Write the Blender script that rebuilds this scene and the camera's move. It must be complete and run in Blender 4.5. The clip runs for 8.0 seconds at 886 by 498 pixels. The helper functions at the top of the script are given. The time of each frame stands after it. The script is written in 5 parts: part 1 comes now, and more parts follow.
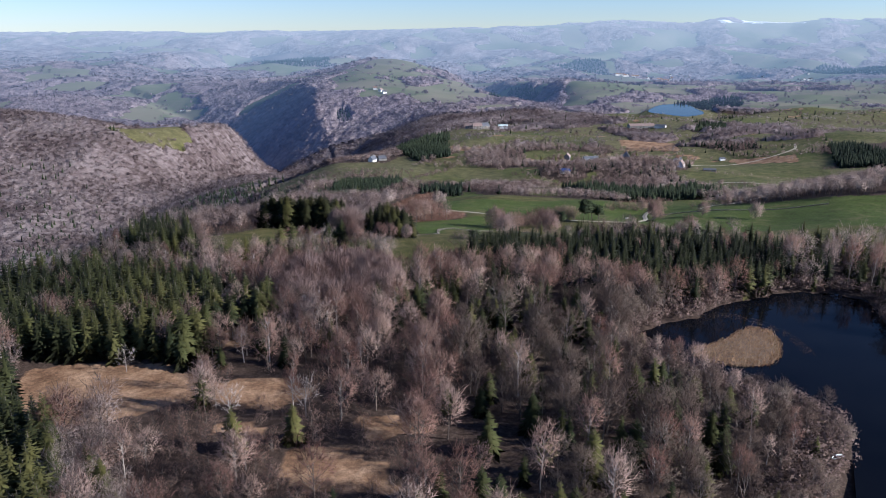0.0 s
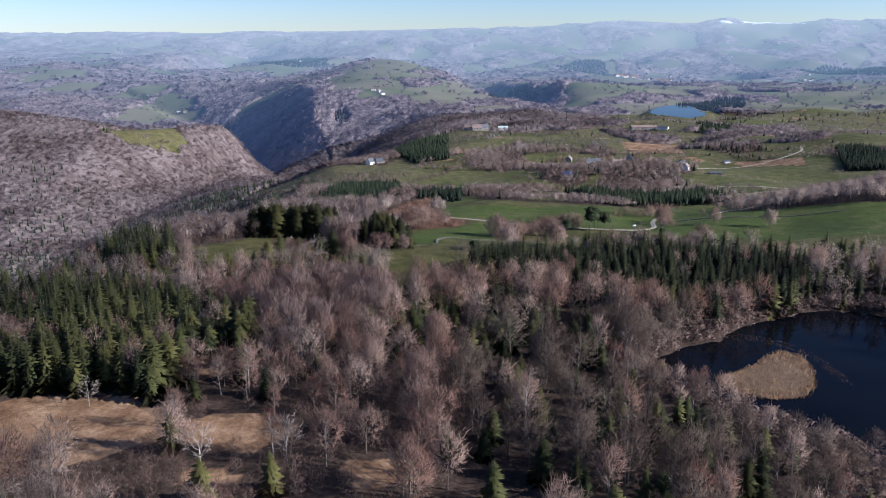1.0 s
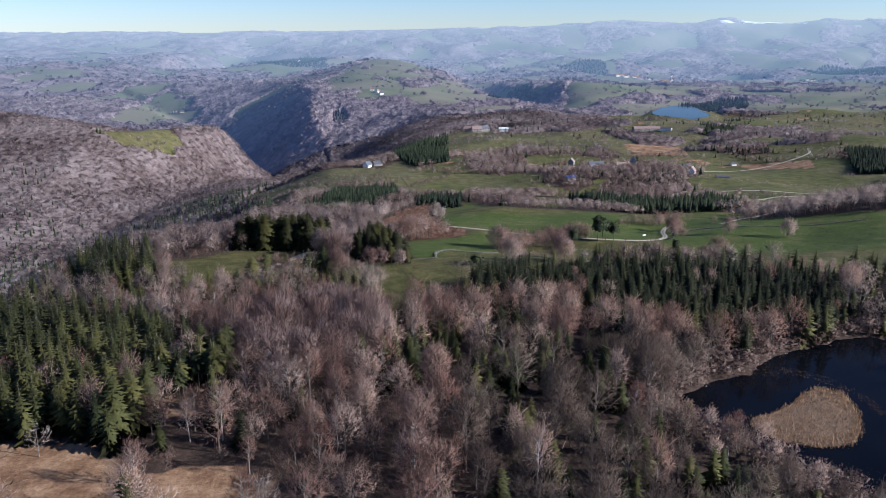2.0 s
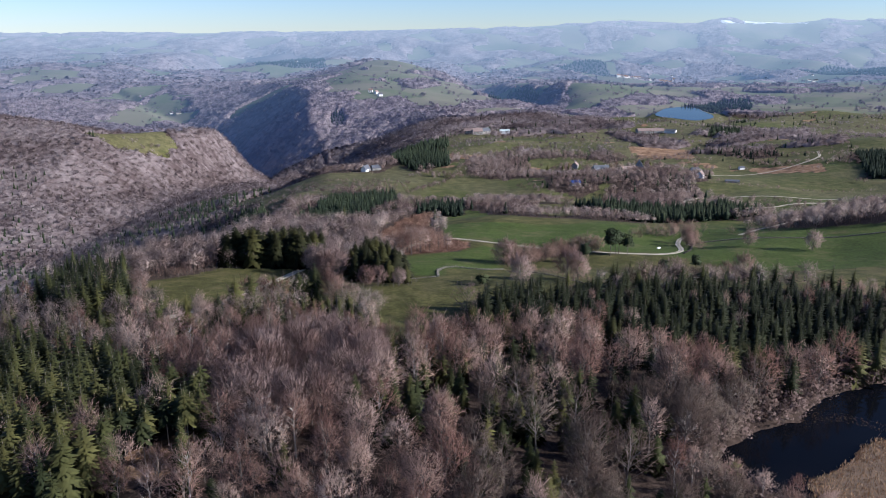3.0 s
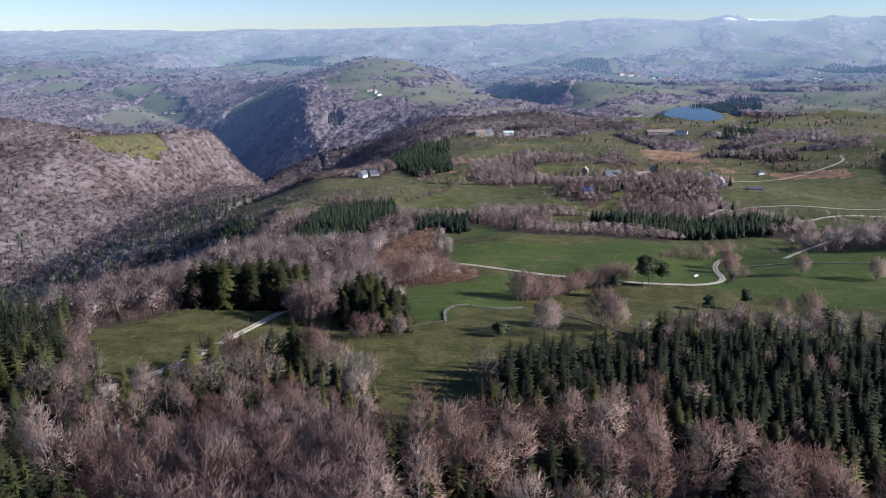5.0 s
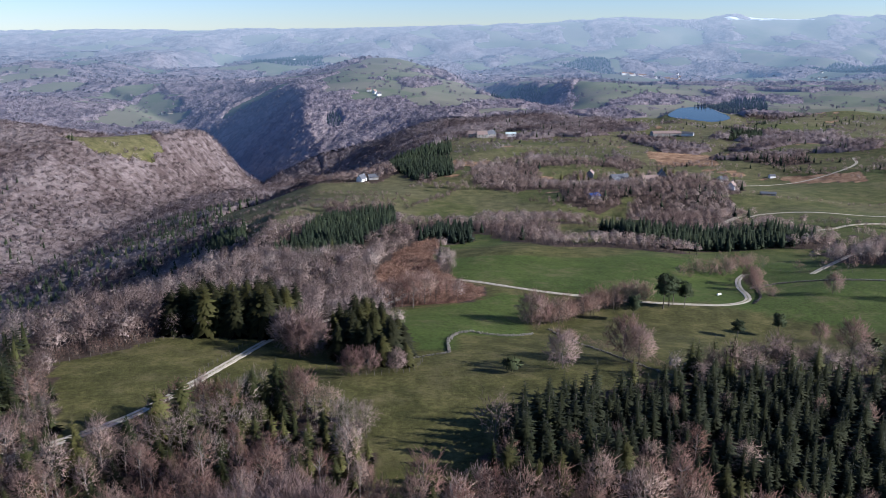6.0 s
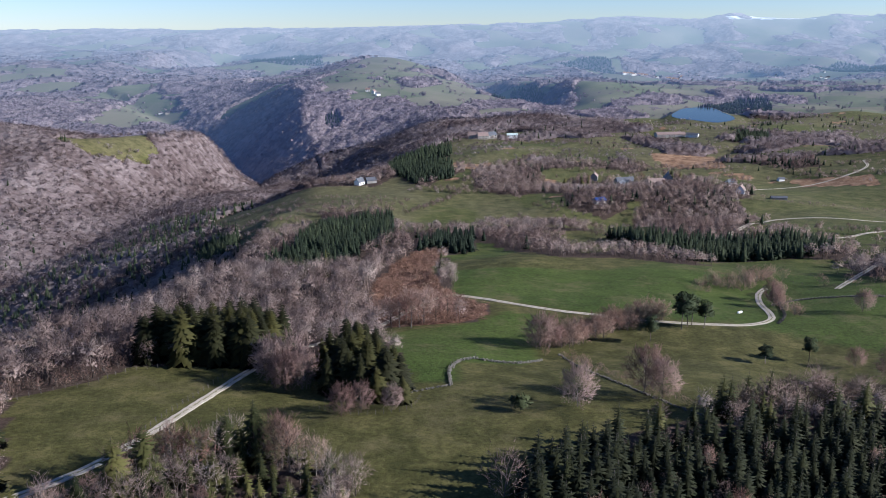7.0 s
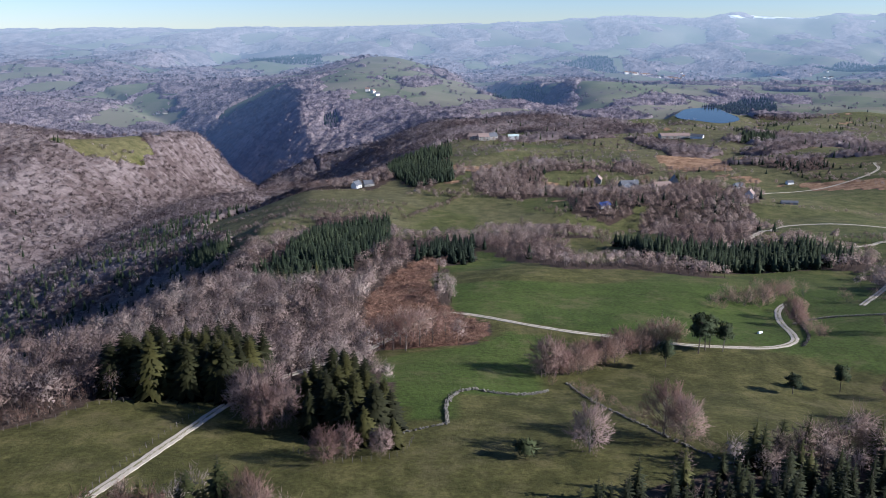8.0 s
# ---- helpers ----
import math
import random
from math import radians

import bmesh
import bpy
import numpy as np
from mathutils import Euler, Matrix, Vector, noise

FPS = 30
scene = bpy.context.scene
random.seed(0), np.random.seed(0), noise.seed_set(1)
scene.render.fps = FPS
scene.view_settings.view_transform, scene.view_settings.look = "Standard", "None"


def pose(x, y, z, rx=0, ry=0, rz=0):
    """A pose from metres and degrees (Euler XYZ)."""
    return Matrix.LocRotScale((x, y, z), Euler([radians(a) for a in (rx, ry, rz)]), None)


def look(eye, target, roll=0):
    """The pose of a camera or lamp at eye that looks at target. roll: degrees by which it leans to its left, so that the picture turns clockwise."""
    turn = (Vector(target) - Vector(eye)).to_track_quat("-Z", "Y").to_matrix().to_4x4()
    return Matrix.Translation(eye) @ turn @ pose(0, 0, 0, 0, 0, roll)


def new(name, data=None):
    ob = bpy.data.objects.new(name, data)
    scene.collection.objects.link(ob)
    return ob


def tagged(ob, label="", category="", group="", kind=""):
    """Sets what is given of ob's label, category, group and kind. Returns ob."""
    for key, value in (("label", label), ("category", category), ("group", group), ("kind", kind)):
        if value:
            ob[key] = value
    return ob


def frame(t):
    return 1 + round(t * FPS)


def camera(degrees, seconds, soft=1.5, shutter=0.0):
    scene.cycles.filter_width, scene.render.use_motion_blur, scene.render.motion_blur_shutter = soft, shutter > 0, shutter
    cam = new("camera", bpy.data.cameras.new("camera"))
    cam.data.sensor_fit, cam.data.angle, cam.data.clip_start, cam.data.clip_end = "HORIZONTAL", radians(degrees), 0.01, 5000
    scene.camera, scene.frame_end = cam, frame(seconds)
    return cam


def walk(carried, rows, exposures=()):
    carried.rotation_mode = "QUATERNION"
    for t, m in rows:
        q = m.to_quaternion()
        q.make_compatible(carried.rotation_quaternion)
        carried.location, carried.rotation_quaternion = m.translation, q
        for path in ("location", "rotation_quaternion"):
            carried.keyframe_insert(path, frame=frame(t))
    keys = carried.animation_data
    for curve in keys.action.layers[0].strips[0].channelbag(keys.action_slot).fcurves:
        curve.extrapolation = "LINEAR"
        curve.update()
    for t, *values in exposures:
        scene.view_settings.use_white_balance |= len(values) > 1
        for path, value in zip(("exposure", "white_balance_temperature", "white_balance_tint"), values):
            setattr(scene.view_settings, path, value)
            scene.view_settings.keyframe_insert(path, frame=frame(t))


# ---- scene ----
cam = camera(60.4, 8.0, 0.9)
METRES, EYE, TILT, LEAN, TURN = 176.0, 81.0, -16.0, 0.0, 0.0
ROWS = [
    (0.0, 0.0, 0.0, 0.0, 0.0, 0.0, 0.0),
    (0.5, 0.0001, 0.0532, 0.0096, -0.02, 0.06, 0.01),
    (1.0, 0.0006, 0.1077, 0.0243, -0.07, 0.06, 0.02),
    (1.5, 0.0017, 0.1642, 0.0396, -0.09, 0.04, 0.01),
    (3.0, -0.0064, 0.3545, 0.092, -0.18, 0.07, 0.07),
    (3.5, -0.0118, 0.4196, 0.1095, -0.21, 0.11, 0.09),
    (4.0, -0.0151, 0.4841, 0.1268, -0.22, 0.1, 0.12),
    (4.5, -0.0172, 0.5473, 0.1443, -0.21, 0.0, 0.13),
    (6.0, -0.0245, 0.7446, 0.1991, -0.19, -0.14, 0.13),
    (6.5, -0.0256, 0.8043, 0.2148, -0.2, -0.14, 0.12),
    (7.0, -0.0254, 0.857, 0.2293, -0.2, -0.18, 0.15),
    (7.5, -0.023, 0.9112, 0.2438, -0.17, -0.21, 0.14),
    (8.0, -0.0191, 0.9649, 0.2586, -0.15, -0.24, 0.09),
]
walk(cam, [(t, pose(0, 0, EYE, TILT, LEAN, TURN) @ pose(METRES * x, METRES * y, METRES * z, 90 + pitch, roll, yaw)) for t, x, y, z, yaw, pitch, roll in ROWS])

# ---- the lie of the land: metres, z = 0 at the pond ----
def sstep(a, b, v):
    t = np.clip((v - a) / (b - a), 0, 1)
    return t * t * (3 - 2 * t)


def soft(xs, ys, v, width):
    """A profile through a few heights, rounded over the given width."""
    return sum(np.interp(v + k * width, xs, ys) for k in (-1, -0.5, 0, 0.5, 1)) / 5


def softmax(a, b, k):
    return 0.5 * (a + b + np.sqrt((a - b) ** 2 + k * k))


def bump(x, y, cx, cy, rx, ry, turn=0.0):
    c, s = math.cos(radians(turn)), math.sin(radians(turn))
    u, v = (x - cx) * c + (y - cy) * s, -(x - cx) * s + (y - cy) * c
    return np.exp(-(u / rx) ** 2 - (v / ry) ** 2)


WAVES = np.random.RandomState(4).uniform(-1, 1, (40, 3))


def swell(x, y, size, lo, hi):
    """Gentle irregular relief from a few crossing waves, about -1 to 1."""
    out = 0.0
    for a, b, p in WAVES[lo:hi]:
        out = out + np.sin((a * x + b * y) * 6.28 / size + p * 9)
    return out / math.sqrt(hi - lo)


def gorge_axis(y):
    return soft([0, 500, 867, 1150, 1400, 1600, 1866, 2100, 2300, 2600], [-360, -360, -385, -365, -288, -385, -500, -690, -850, -1150], y, 50)


def plateau_edge(y):
    return soft([0, 200, 330, 400, 440, 520, 600, 700, 800, 900, 1150, 1400, 1600, 1866, 2100, 2300, 2600], [-150, -140, -126, -112, -100, -94, -118, -122, -110, -130, -170, -196, -262, -300, -400, -500, -760], y, 25)


POND_SHORE = [52, 193, 58, 200, 65, 206, 74, 209, 81, 215, 87, 221, 97, 225, 108, 231, 124, 231, 133, 223, 128, 208, 126, 196, 140, 176, 152, 140, 140, 100, 110, 78,
              80, 84, 66, 104, 69, 121, 80, 132, 86, 142, 85, 150, 78, 157, 70, 166, 63, 178, 56, 186]


def shore_distance(x, y, flat):
    """Metres from a closed line, negative inside."""
    p = np.array(flat, float).reshape(-1, 2)
    best, hit = np.full(np.shape(x), 1e9), np.zeros(np.shape(x), bool)
    for (x0, y0), (x1, y1) in zip(p, np.roll(p, -1, 0)):
        dx, dy = x1 - x0, y1 - y0
        k = np.clip(((x - x0) * dx + (y - y0) * dy) / (dx * dx + dy * dy), 0, 1)
        best = np.minimum(best, np.hypot(x - x0 - k * dx, y - y0 - k * dy))
        with np.errstate(divide="ignore", invalid="ignore"):
            hit ^= ((y0 > y) != (y1 > y)) & (x < dx * (y - y0) / (dy + 1e-9) + x0)
    return np.where(hit, -best, best)


def pond_shape(x, y):
    """Below 1 inside the pond, 0.1 more for every two metres from the shore."""
    x, y = np.asarray(x, float), np.asarray(y, float)
    out = np.full(np.shape(x), 3.0)
    m = (y < 420) & (np.abs(x - 100) < 160)
    wob = 0.8 * np.sin(x * 0.7 + y * 0.3) + 0.6 * np.sin(y * 0.9 - x * 0.4)
    if np.any(m):
        out = np.where(m, 1 + (shore_distance(x, y, POND_SHORE) + wob) / 20, out)
    return out


def lake_shape(x, y):
    u, v = (x - 445 - 0.2 * (y - 1470)) / 46, (y - 1470) / 112
    a = np.arctan2(v, u)
    return (u * u + v * v) * (1 + 0.2 * np.sin(3 * a + 1) + 0.1 * np.sin(5 * a))


def ground_z(x, y):
    x, y = np.asarray(x, float), np.asarray(y, float)
    # the plateau, from the pond down to the lake and up to the far hills
    z = soft([-400, 100, 230, 290, 330, 400, 530, 620, 740, 880, 1250, 1600, 2200, 2600, 3100, 3400, 4000, 4650],
             [0, -1, 1, 0, -6, -16, -31, -43, -58, -64, -64, -68, -70, -84, -108, -96, -38, 58], y, 14 + 0.03 * np.maximum(y, 0))
    z = z + 7 * bump(x, y, -35, 830, 90, 110) + 10 * bump(x, y, 190, 770, 90, 70) + 3 * bump(x, y, 30, 480, 60, 50)
    z = z + 22 * bump(x, y, 520, 900, 130, 160) - 3 * bump(x, y, 95, 345, 50, 30) - 3 * bump(x, y, 115, 425, 50, 50)
    # Rises added at the right, the farther one unseen, to shade the meadow.
    z = z + 8 * bump(x, y, 235, 430, 60, 75) + 20 * bump(x, y, 310, 455, 55, 65)
    z = z + 8 * bump(x, y, 40, 1000, 120, 90) - 10 * bump(x, y, 130, 680, 130, 40)
    z = z + 1.5 * swell(x, y, 55, 12, 22) * sstep(285, 335, y) * (1 - sstep(600, 800, y))
    # the hill beyond the gorge, the hollow before it and the valley behind it
    z = z + 74 * bump(x, y, -190, 2560, 210, 480) + 18 * bump(x, y, -110, 1790, 150, 170)
    z = z - 92 * bump(x, y, -220, 1310, 150, 250) - 46 * bump(x, y, -165, 1040, 75, 120) - 84 * bump(x, y, 170, 2230, 78, 400, 10)
    z = z + 26 * bump(x, y, 480, 3140, 230, 160) + 20 * bump(x, y, 330, 2050, 160, 260)
    z = z + 2.2 * swell(x, y, 160, 0, 8) * sstep(330, 600, y) + 5 * swell(x, y, 420, 8, 16) * sstep(900, 1600, y)
    z = z + (20 * swell(x, y, 900, 16, 26) + 9 * swell(x, y, 380, 2, 12)) * (1 + 0.7 * sstep(500, -200, x)) * sstep(2400, 3500, y)
    z = z + 46 * bump(x, y, 1800, 3250, 380, 230) + 26 * bump(x, y, -620, 3450, 260, 200) + 30 * bump(x, y, 620, 3500, 190, 120)
    # the land west of the gorge
    cy = 1205 + np.minimum(np.maximum(0, x + 512) * 1.7, 225)
    cz = soft([-3000, -1500, -690, -512, -400, -330, -280], [20, -25, -44, -72, -87, -124, -172], x, 30)
    hill = np.where(y < cy, cz - 0.24 * np.sqrt((cy - y) ** 2 + 900) + 7, cz - 0.2 * np.sqrt((y - cy) ** 2 + 900) + 6)
    west = soft([-400, 600, 850, 1100, 1550, 1900, 2130, 2400, 2750, 3300, 4000, 4650], [-150, -150, -128, -130, -142, -146, -140, -102, -58, -52, -36, 58], y, 60)
    west = west + (12 * swell(x, y, 700, 26, 36) + 9 * swell(x, y, 300, 2, 12)) * sstep(2100, 2900, y)
    west = west + 80 * bump(x, y, -530, 2250, 140, 200, 30) + 46 * bump(x, y, -1060, 2090, 300, 150)
    west = softmax(hill + 3 * swell(x, y, 200, 8, 16), west, 8)
    # the gorge between them
    ax, ed = gorge_axis(y), plateau_edge(y)
    floor = soft([0, 480, 680, 900, 1100, 1330, 1480, 1900, 2130, 2350, 2600], [-165, -165, -136, -148, -150, -176, -186, -176, -148, -120, -80], y, 40)
    fade = 1 - sstep(2200, 2700, y)
    wall = np.clip((ed - x) / np.maximum(ed - ax, 40), 0, 1)
    wall = wall ** (0.75 + 0.35 * sstep(600, 780, y))
    east = z + (floor - z) * wall * fade
    rise = sstep(0, 1, np.clip((ax - x) / (110 + 0 * y), 0, 1))
    westz = floor + (west - floor) * rise
    blend = sstep(2200, 2700, y)
    mixed = np.where(x > ax, east, westz)
    side = sstep(-120, 120, x - ax)
    out = mixed * (1 - blend) + (z * side + west * (1 - side)) * blend
    # the far mountains
    sky = np.interp(x / 3.277 * 4600 / np.maximum(y, 1000) + 784, [-400, 0, 600, 800, 950, 1100, 1200, 1245, 1280, 1320, 1400, 1455, 1500, 1570, 2000],
                    [60, 66, 74, 88, 108, 134, 120, 132, 154, 136, 126, 146, 138, 150, 160])
    out = out + (sky - out) * sstep(3700, 4600, y) ** 1.5
    out = out + (9 * swell(x, y, 520, 6, 18) + 5 * swell(x, y, 230, 20, 32)) * sstep(3200, 3900, y) * (1 - sstep(4300, 4600, y))
    # the beds of pond and lake
    bank = np.clip(pond_shape(x, y), 0, 3)
    out = np.where(y < 420, out * sstep(1.0, 1.9, bank) + np.interp(bank, [0.5, 0.95, 1.0, 1.12, 1.9], [-2.2, -0.5, -0.05, 0.6, 1.0]) * (1 - sstep(1.0, 1.9, bank)), out)
    lake = np.clip(lake_shape(x, y), 0, 3)
    near = (y > 1200) & (y < 1750)
    out = np.where(near, -64 + (out + 64) * sstep(1.0, 2.2, lake) - 1.5 * (1 - sstep(0.8, 1.1, lake)), out)
    return out

# ---- world and sun ----
SUN_ELEVATION, SUN_AZIMUTH = radians(24), radians(102)
world = bpy.data.worlds.new("world")
scene.world = world
world.use_nodes = True
wn, wl = world.node_tree.nodes, world.node_tree.links
sky = wn.new("ShaderNodeTexSky")
sky.sky_type, sky.sun_disc = "NISHITA", False
sky.sun_elevation, sky.sun_rotation = SUN_ELEVATION, SUN_AZIMUTH
sky.altitude, sky.air_density, sky.dust_density, sky.ozone_density = 900, 1.0, 0.0, 1.5
cool = wn.new("ShaderNodeMix")
cool.data_type, cool.blend_type = "RGBA", "MULTIPLY"
cool.inputs[0].default_value, cool.inputs[7].default_value = 1.0, (0.81, 0.97, 1.3, 1)
wl.new(sky.outputs[0], cool.inputs[6])
wl.new(cool.outputs[2], wn["Background"].inputs["Color"])
wn["Background"].inputs["Strength"].default_value = 0.05
sun = new("sun", bpy.data.lights.new("sun", "SUN"))
sun.data.energy, sun.data.angle, sun.data.color = 5.0, radians(0.6), (1.0, 0.94, 0.86)
sun_way = Vector((math.sin(SUN_AZIMUTH) * math.cos(SUN_ELEVATION), math.cos(SUN_AZIMUTH) * math.cos(SUN_ELEVATION), math.sin(SUN_ELEVATION)))
sun.matrix_world = look(Vector((0, 0, 400)) + sun_way * 300, (0, 0, 400))
scene.view_settings.exposure = 1.08
scene.view_settings.use_white_balance = True
scene.view_settings.white_balance_temperature, scene.view_settings.white_balance_tint = 5650, 14


# ---- materials ----
class Shade:
    """A small wrapper for node materials."""

    def __init__(self, name, roughness=0.9, specular=0.2):
        self.mat = bpy.data.materials.new(name)
        self.mat.use_nodes = True
        self.n, self.l = self.mat.node_tree.nodes, self.mat.node_tree.links
        self.b = self.n["Principled BSDF"]
        self.b.inputs["Roughness"].default_value = roughness
        self.b.inputs["Specular IOR Level"].default_value = specular

    def noise(self, scale, detail=4.0, rough=0.6, space="Position", stretch=None):
        geo = self.n.new("ShaderNodeNewGeometry") if space == "Position" else self.n.new("ShaderNodeTexCoord")
        out = geo.outputs["Position"] if space == "Position" else geo.outputs["Object"]
        if stretch:
            mp = self.n.new("ShaderNodeMapping")
            mp.inputs["Scale"].default_value = stretch
            self.l.new(out, mp.inputs["Vector"])
            out = mp.outputs[0]
        t = self.n.new("ShaderNodeTexNoise")
        t.inputs["Scale"].default_value, t.inputs["Detail"].default_value, t.inputs["Roughness"].default_value = scale, detail, rough
        self.l.new(out, t.inputs["Vector"])
        return t.outputs["Fac"]

    def ramp(self, fac, *stops):
        r = self.n.new("ShaderNodeValToRGB")
        e = r.color_ramp.elements
        while len(e) < len(stops):
            e.new(0.5)
        for k, (p, c) in enumerate(stops):
            e[k].position, e[k].color = p, (*c, 1)
        self.l.new(fac, r.inputs[0])
        return r.outputs[0]

    def curve(self, fac, a, b, lo=0.0, hi=1.0):
        m = self.n.new("ShaderNodeMapRange")
        m.inputs["From Min"].default_value, m.inputs["From Max"].default_value = a, b
        m.inputs["To Min"].default_value, m.inputs["To Max"].default_value = lo, hi
        self.l.new(fac, m.inputs["Value"])
        return m.outputs[0]

    def math(self, op, a, b):
        m = self.n.new("ShaderNodeMath")
        m.operation = op
        for k, v in enumerate((a, b)):
            if isinstance(v, (int, float)):
                m.inputs[k].default_value = v
            else:
                self.l.new(v, m.inputs[k])
        return m.outputs[0]

    def mix(self, fac, a, b, kind="MIX"):
        m = self.n.new("ShaderNodeMix")
        m.data_type, m.blend_type = "RGBA", kind
        for k, v in ((0, fac), (6, a), (7, b)):
            if isinstance(v, (int, float)):
                m.inputs[k].default_value = v
            elif isinstance(v, tuple):
                m.inputs[k].default_value = (*v, 1)
            else:
                self.l.new(v, m.inputs[k])
        return m.outputs[2]

    def object_random(self):
        return self.n.new("ShaderNodeObjectInfo").outputs["Random"]

    def island_random(self):
        return self.n.new("ShaderNodeNewGeometry").outputs["Random Per Island"]

    def attr(self, name):
        a = self.n.new("ShaderNodeAttribute")
        a.attribute_name = name
        return a.outputs

    def bump(self, fac, strength, distance):
        k = self.n.new("ShaderNodeBump")
        k.inputs["Strength"].default_value, k.inputs["Distance"].default_value = strength, distance
        self.l.new(fac, k.inputs["Height"])
        self.l.new(k.outputs[0], self.b.inputs["Normal"])

    def done(self, colour, glow=None, power=0.0):
        self.l.new(colour, self.b.inputs["Base Color"])
        if glow is not None:
            if isinstance(glow, tuple):
                self.b.inputs["Emission Color"].default_value = (*glow, 1)
            else:
                self.l.new(glow, self.b.inputs["Emission Color"])
            self.b.inputs["Emission Strength"].default_value = power
        return self.mat


def tinted(name, dark, mid, light, rough=0.85, joined=False, thin=0.0):
    """A colour that differs from piece to piece; thin things let some light through."""
    s = Shade(name, rough)
    r = s.attr("tint")["Fac"] if joined else s.object_random()
    c = s.ramp(r, (0.0, dark), (0.5, mid), (1.0, light))
    i = s.curve(s.island_random(), 0, 1, 0.82, 1.16)
    g = s.n.new("ShaderNodeCombineColor")
    for k in range(3):
        s.l.new(i, g.inputs[k])
    c = s.mix(1.0, c, g.outputs[0], "MULTIPLY")
    if thin:
        t, m = s.n.new("ShaderNodeBsdfTranslucent"), s.n.new("ShaderNodeMixShader")
        m.inputs[0].default_value = thin
        s.l.new(c, t.inputs["Color"])
        s.l.new(s.b.outputs[0], m.inputs[1])
        s.l.new(t.outputs[0], m.inputs[2])
        s.l.new(m.outputs[0], s.n["Material Output"].inputs["Surface"])
    return s.done(c)


def ground_material():
    s = Shade("ground_cover", 0.95, 0.1)
    cover = s.n.new("ShaderNodeSeparateColor")
    s.l.new(s.attr("cover")["Color"], cover.inputs[0])
    lush = s.attr("lush")["Fac"]
    big, mid, fine = s.noise(0.018, 5), s.noise(0.12, 6, 0.65), s.noise(0.9, 6, 0.7)
    litter = s.ramp(fine, (0.3, (0.026, 0.018, 0.013)), (0.5, (0.05, 0.034, 0.025)), (0.72, (0.1, 0.07, 0.052)))
    green = s.ramp(big, (0.3, (0.036, 0.056, 0.01)), (0.55, (0.05, 0.07, 0.014)), (0.75, (0.072, 0.086, 0.022)))
    olive = s.ramp(mid, (0.28, (0.038, 0.034, 0.011)), (0.5, (0.066, 0.056, 0.019)), (0.72, (0.108, 0.087, 0.034)))
    hay_haze = s.ramp(mid, (0.3, (0.075, 0.07, 0.03)), (0.7, (0.12, 0.107, 0.052)))
    grass = s.mix(lush, olive, green)
    grass = s.mix(s.attr("hay_haze")["Fac"], grass, hay_haze)
    tuft = s.math("MULTIPLY", s.curve(fine, 0.3, 0.75, 0.56, 1.45), s.curve(mid, 0.3, 0.7, 0.78, 1.22))
    t3 = s.n.new("ShaderNodeCombineColor")
    for k in range(3):
        s.l.new(tuft, t3.inputs[k])
    grass = s.mix(1.0, grass, t3.outputs[0], "MULTIPLY")
    patch = s.curve(s.noise(0.07, 7, 0.72), 0.52, 0.66)
    grass = s.mix(s.math("MULTIPLY", patch, 0.55), grass, (0.125, 0.103, 0.047))
    dark = s.curve(s.noise(0.22, 5, 0.75), 0.6, 0.7)
    grass = s.mix(s.math("MULTIPLY", dark, 0.5), grass, (0.035, 0.04, 0.014))
    dry = s.ramp(mid, (0.3, (0.13, 0.07, 0.037)), (0.5, (0.21, 0.125, 0.07)), (0.7, (0.29, 0.19, 0.115)))
    dry = s.mix(1.0, dry, t3.outputs[0], "MULTIPLY")
    brash = s.ramp(fine, (0.3, (0.04, 0.02, 0.013)), (0.5, (0.12, 0.062, 0.038)), (0.7, (0.25, 0.14, 0.09)))
    rag = s.curve(mid, 0.3, 0.7, -0.25, 0.25)

    def edge(weight):
        return s.curve(s.math("ADD", weight, rag), 0.35, 0.65)

    c = s.mix(edge(cover.outputs[0]), litter, grass)
    c = s.mix(edge(cover.outputs[1]), c, dry)
    c = s.mix(edge(cover.outputs[2]), c, brash)
    s.bump(fine, 0.5, 0.4)
    return s.done(c)


def plain(name, a, b, scale, rough=0.85, spec=0.2, bump=0.0, stretch=None):
    s = Shade(name, rough, spec)
    f = s.noise(scale, 6, 0.65, stretch=stretch)
    if bump:
        s.bump(f, 0.6, bump)
    return s.done(s.ramp(f, (0.3, a), (0.7, b)))


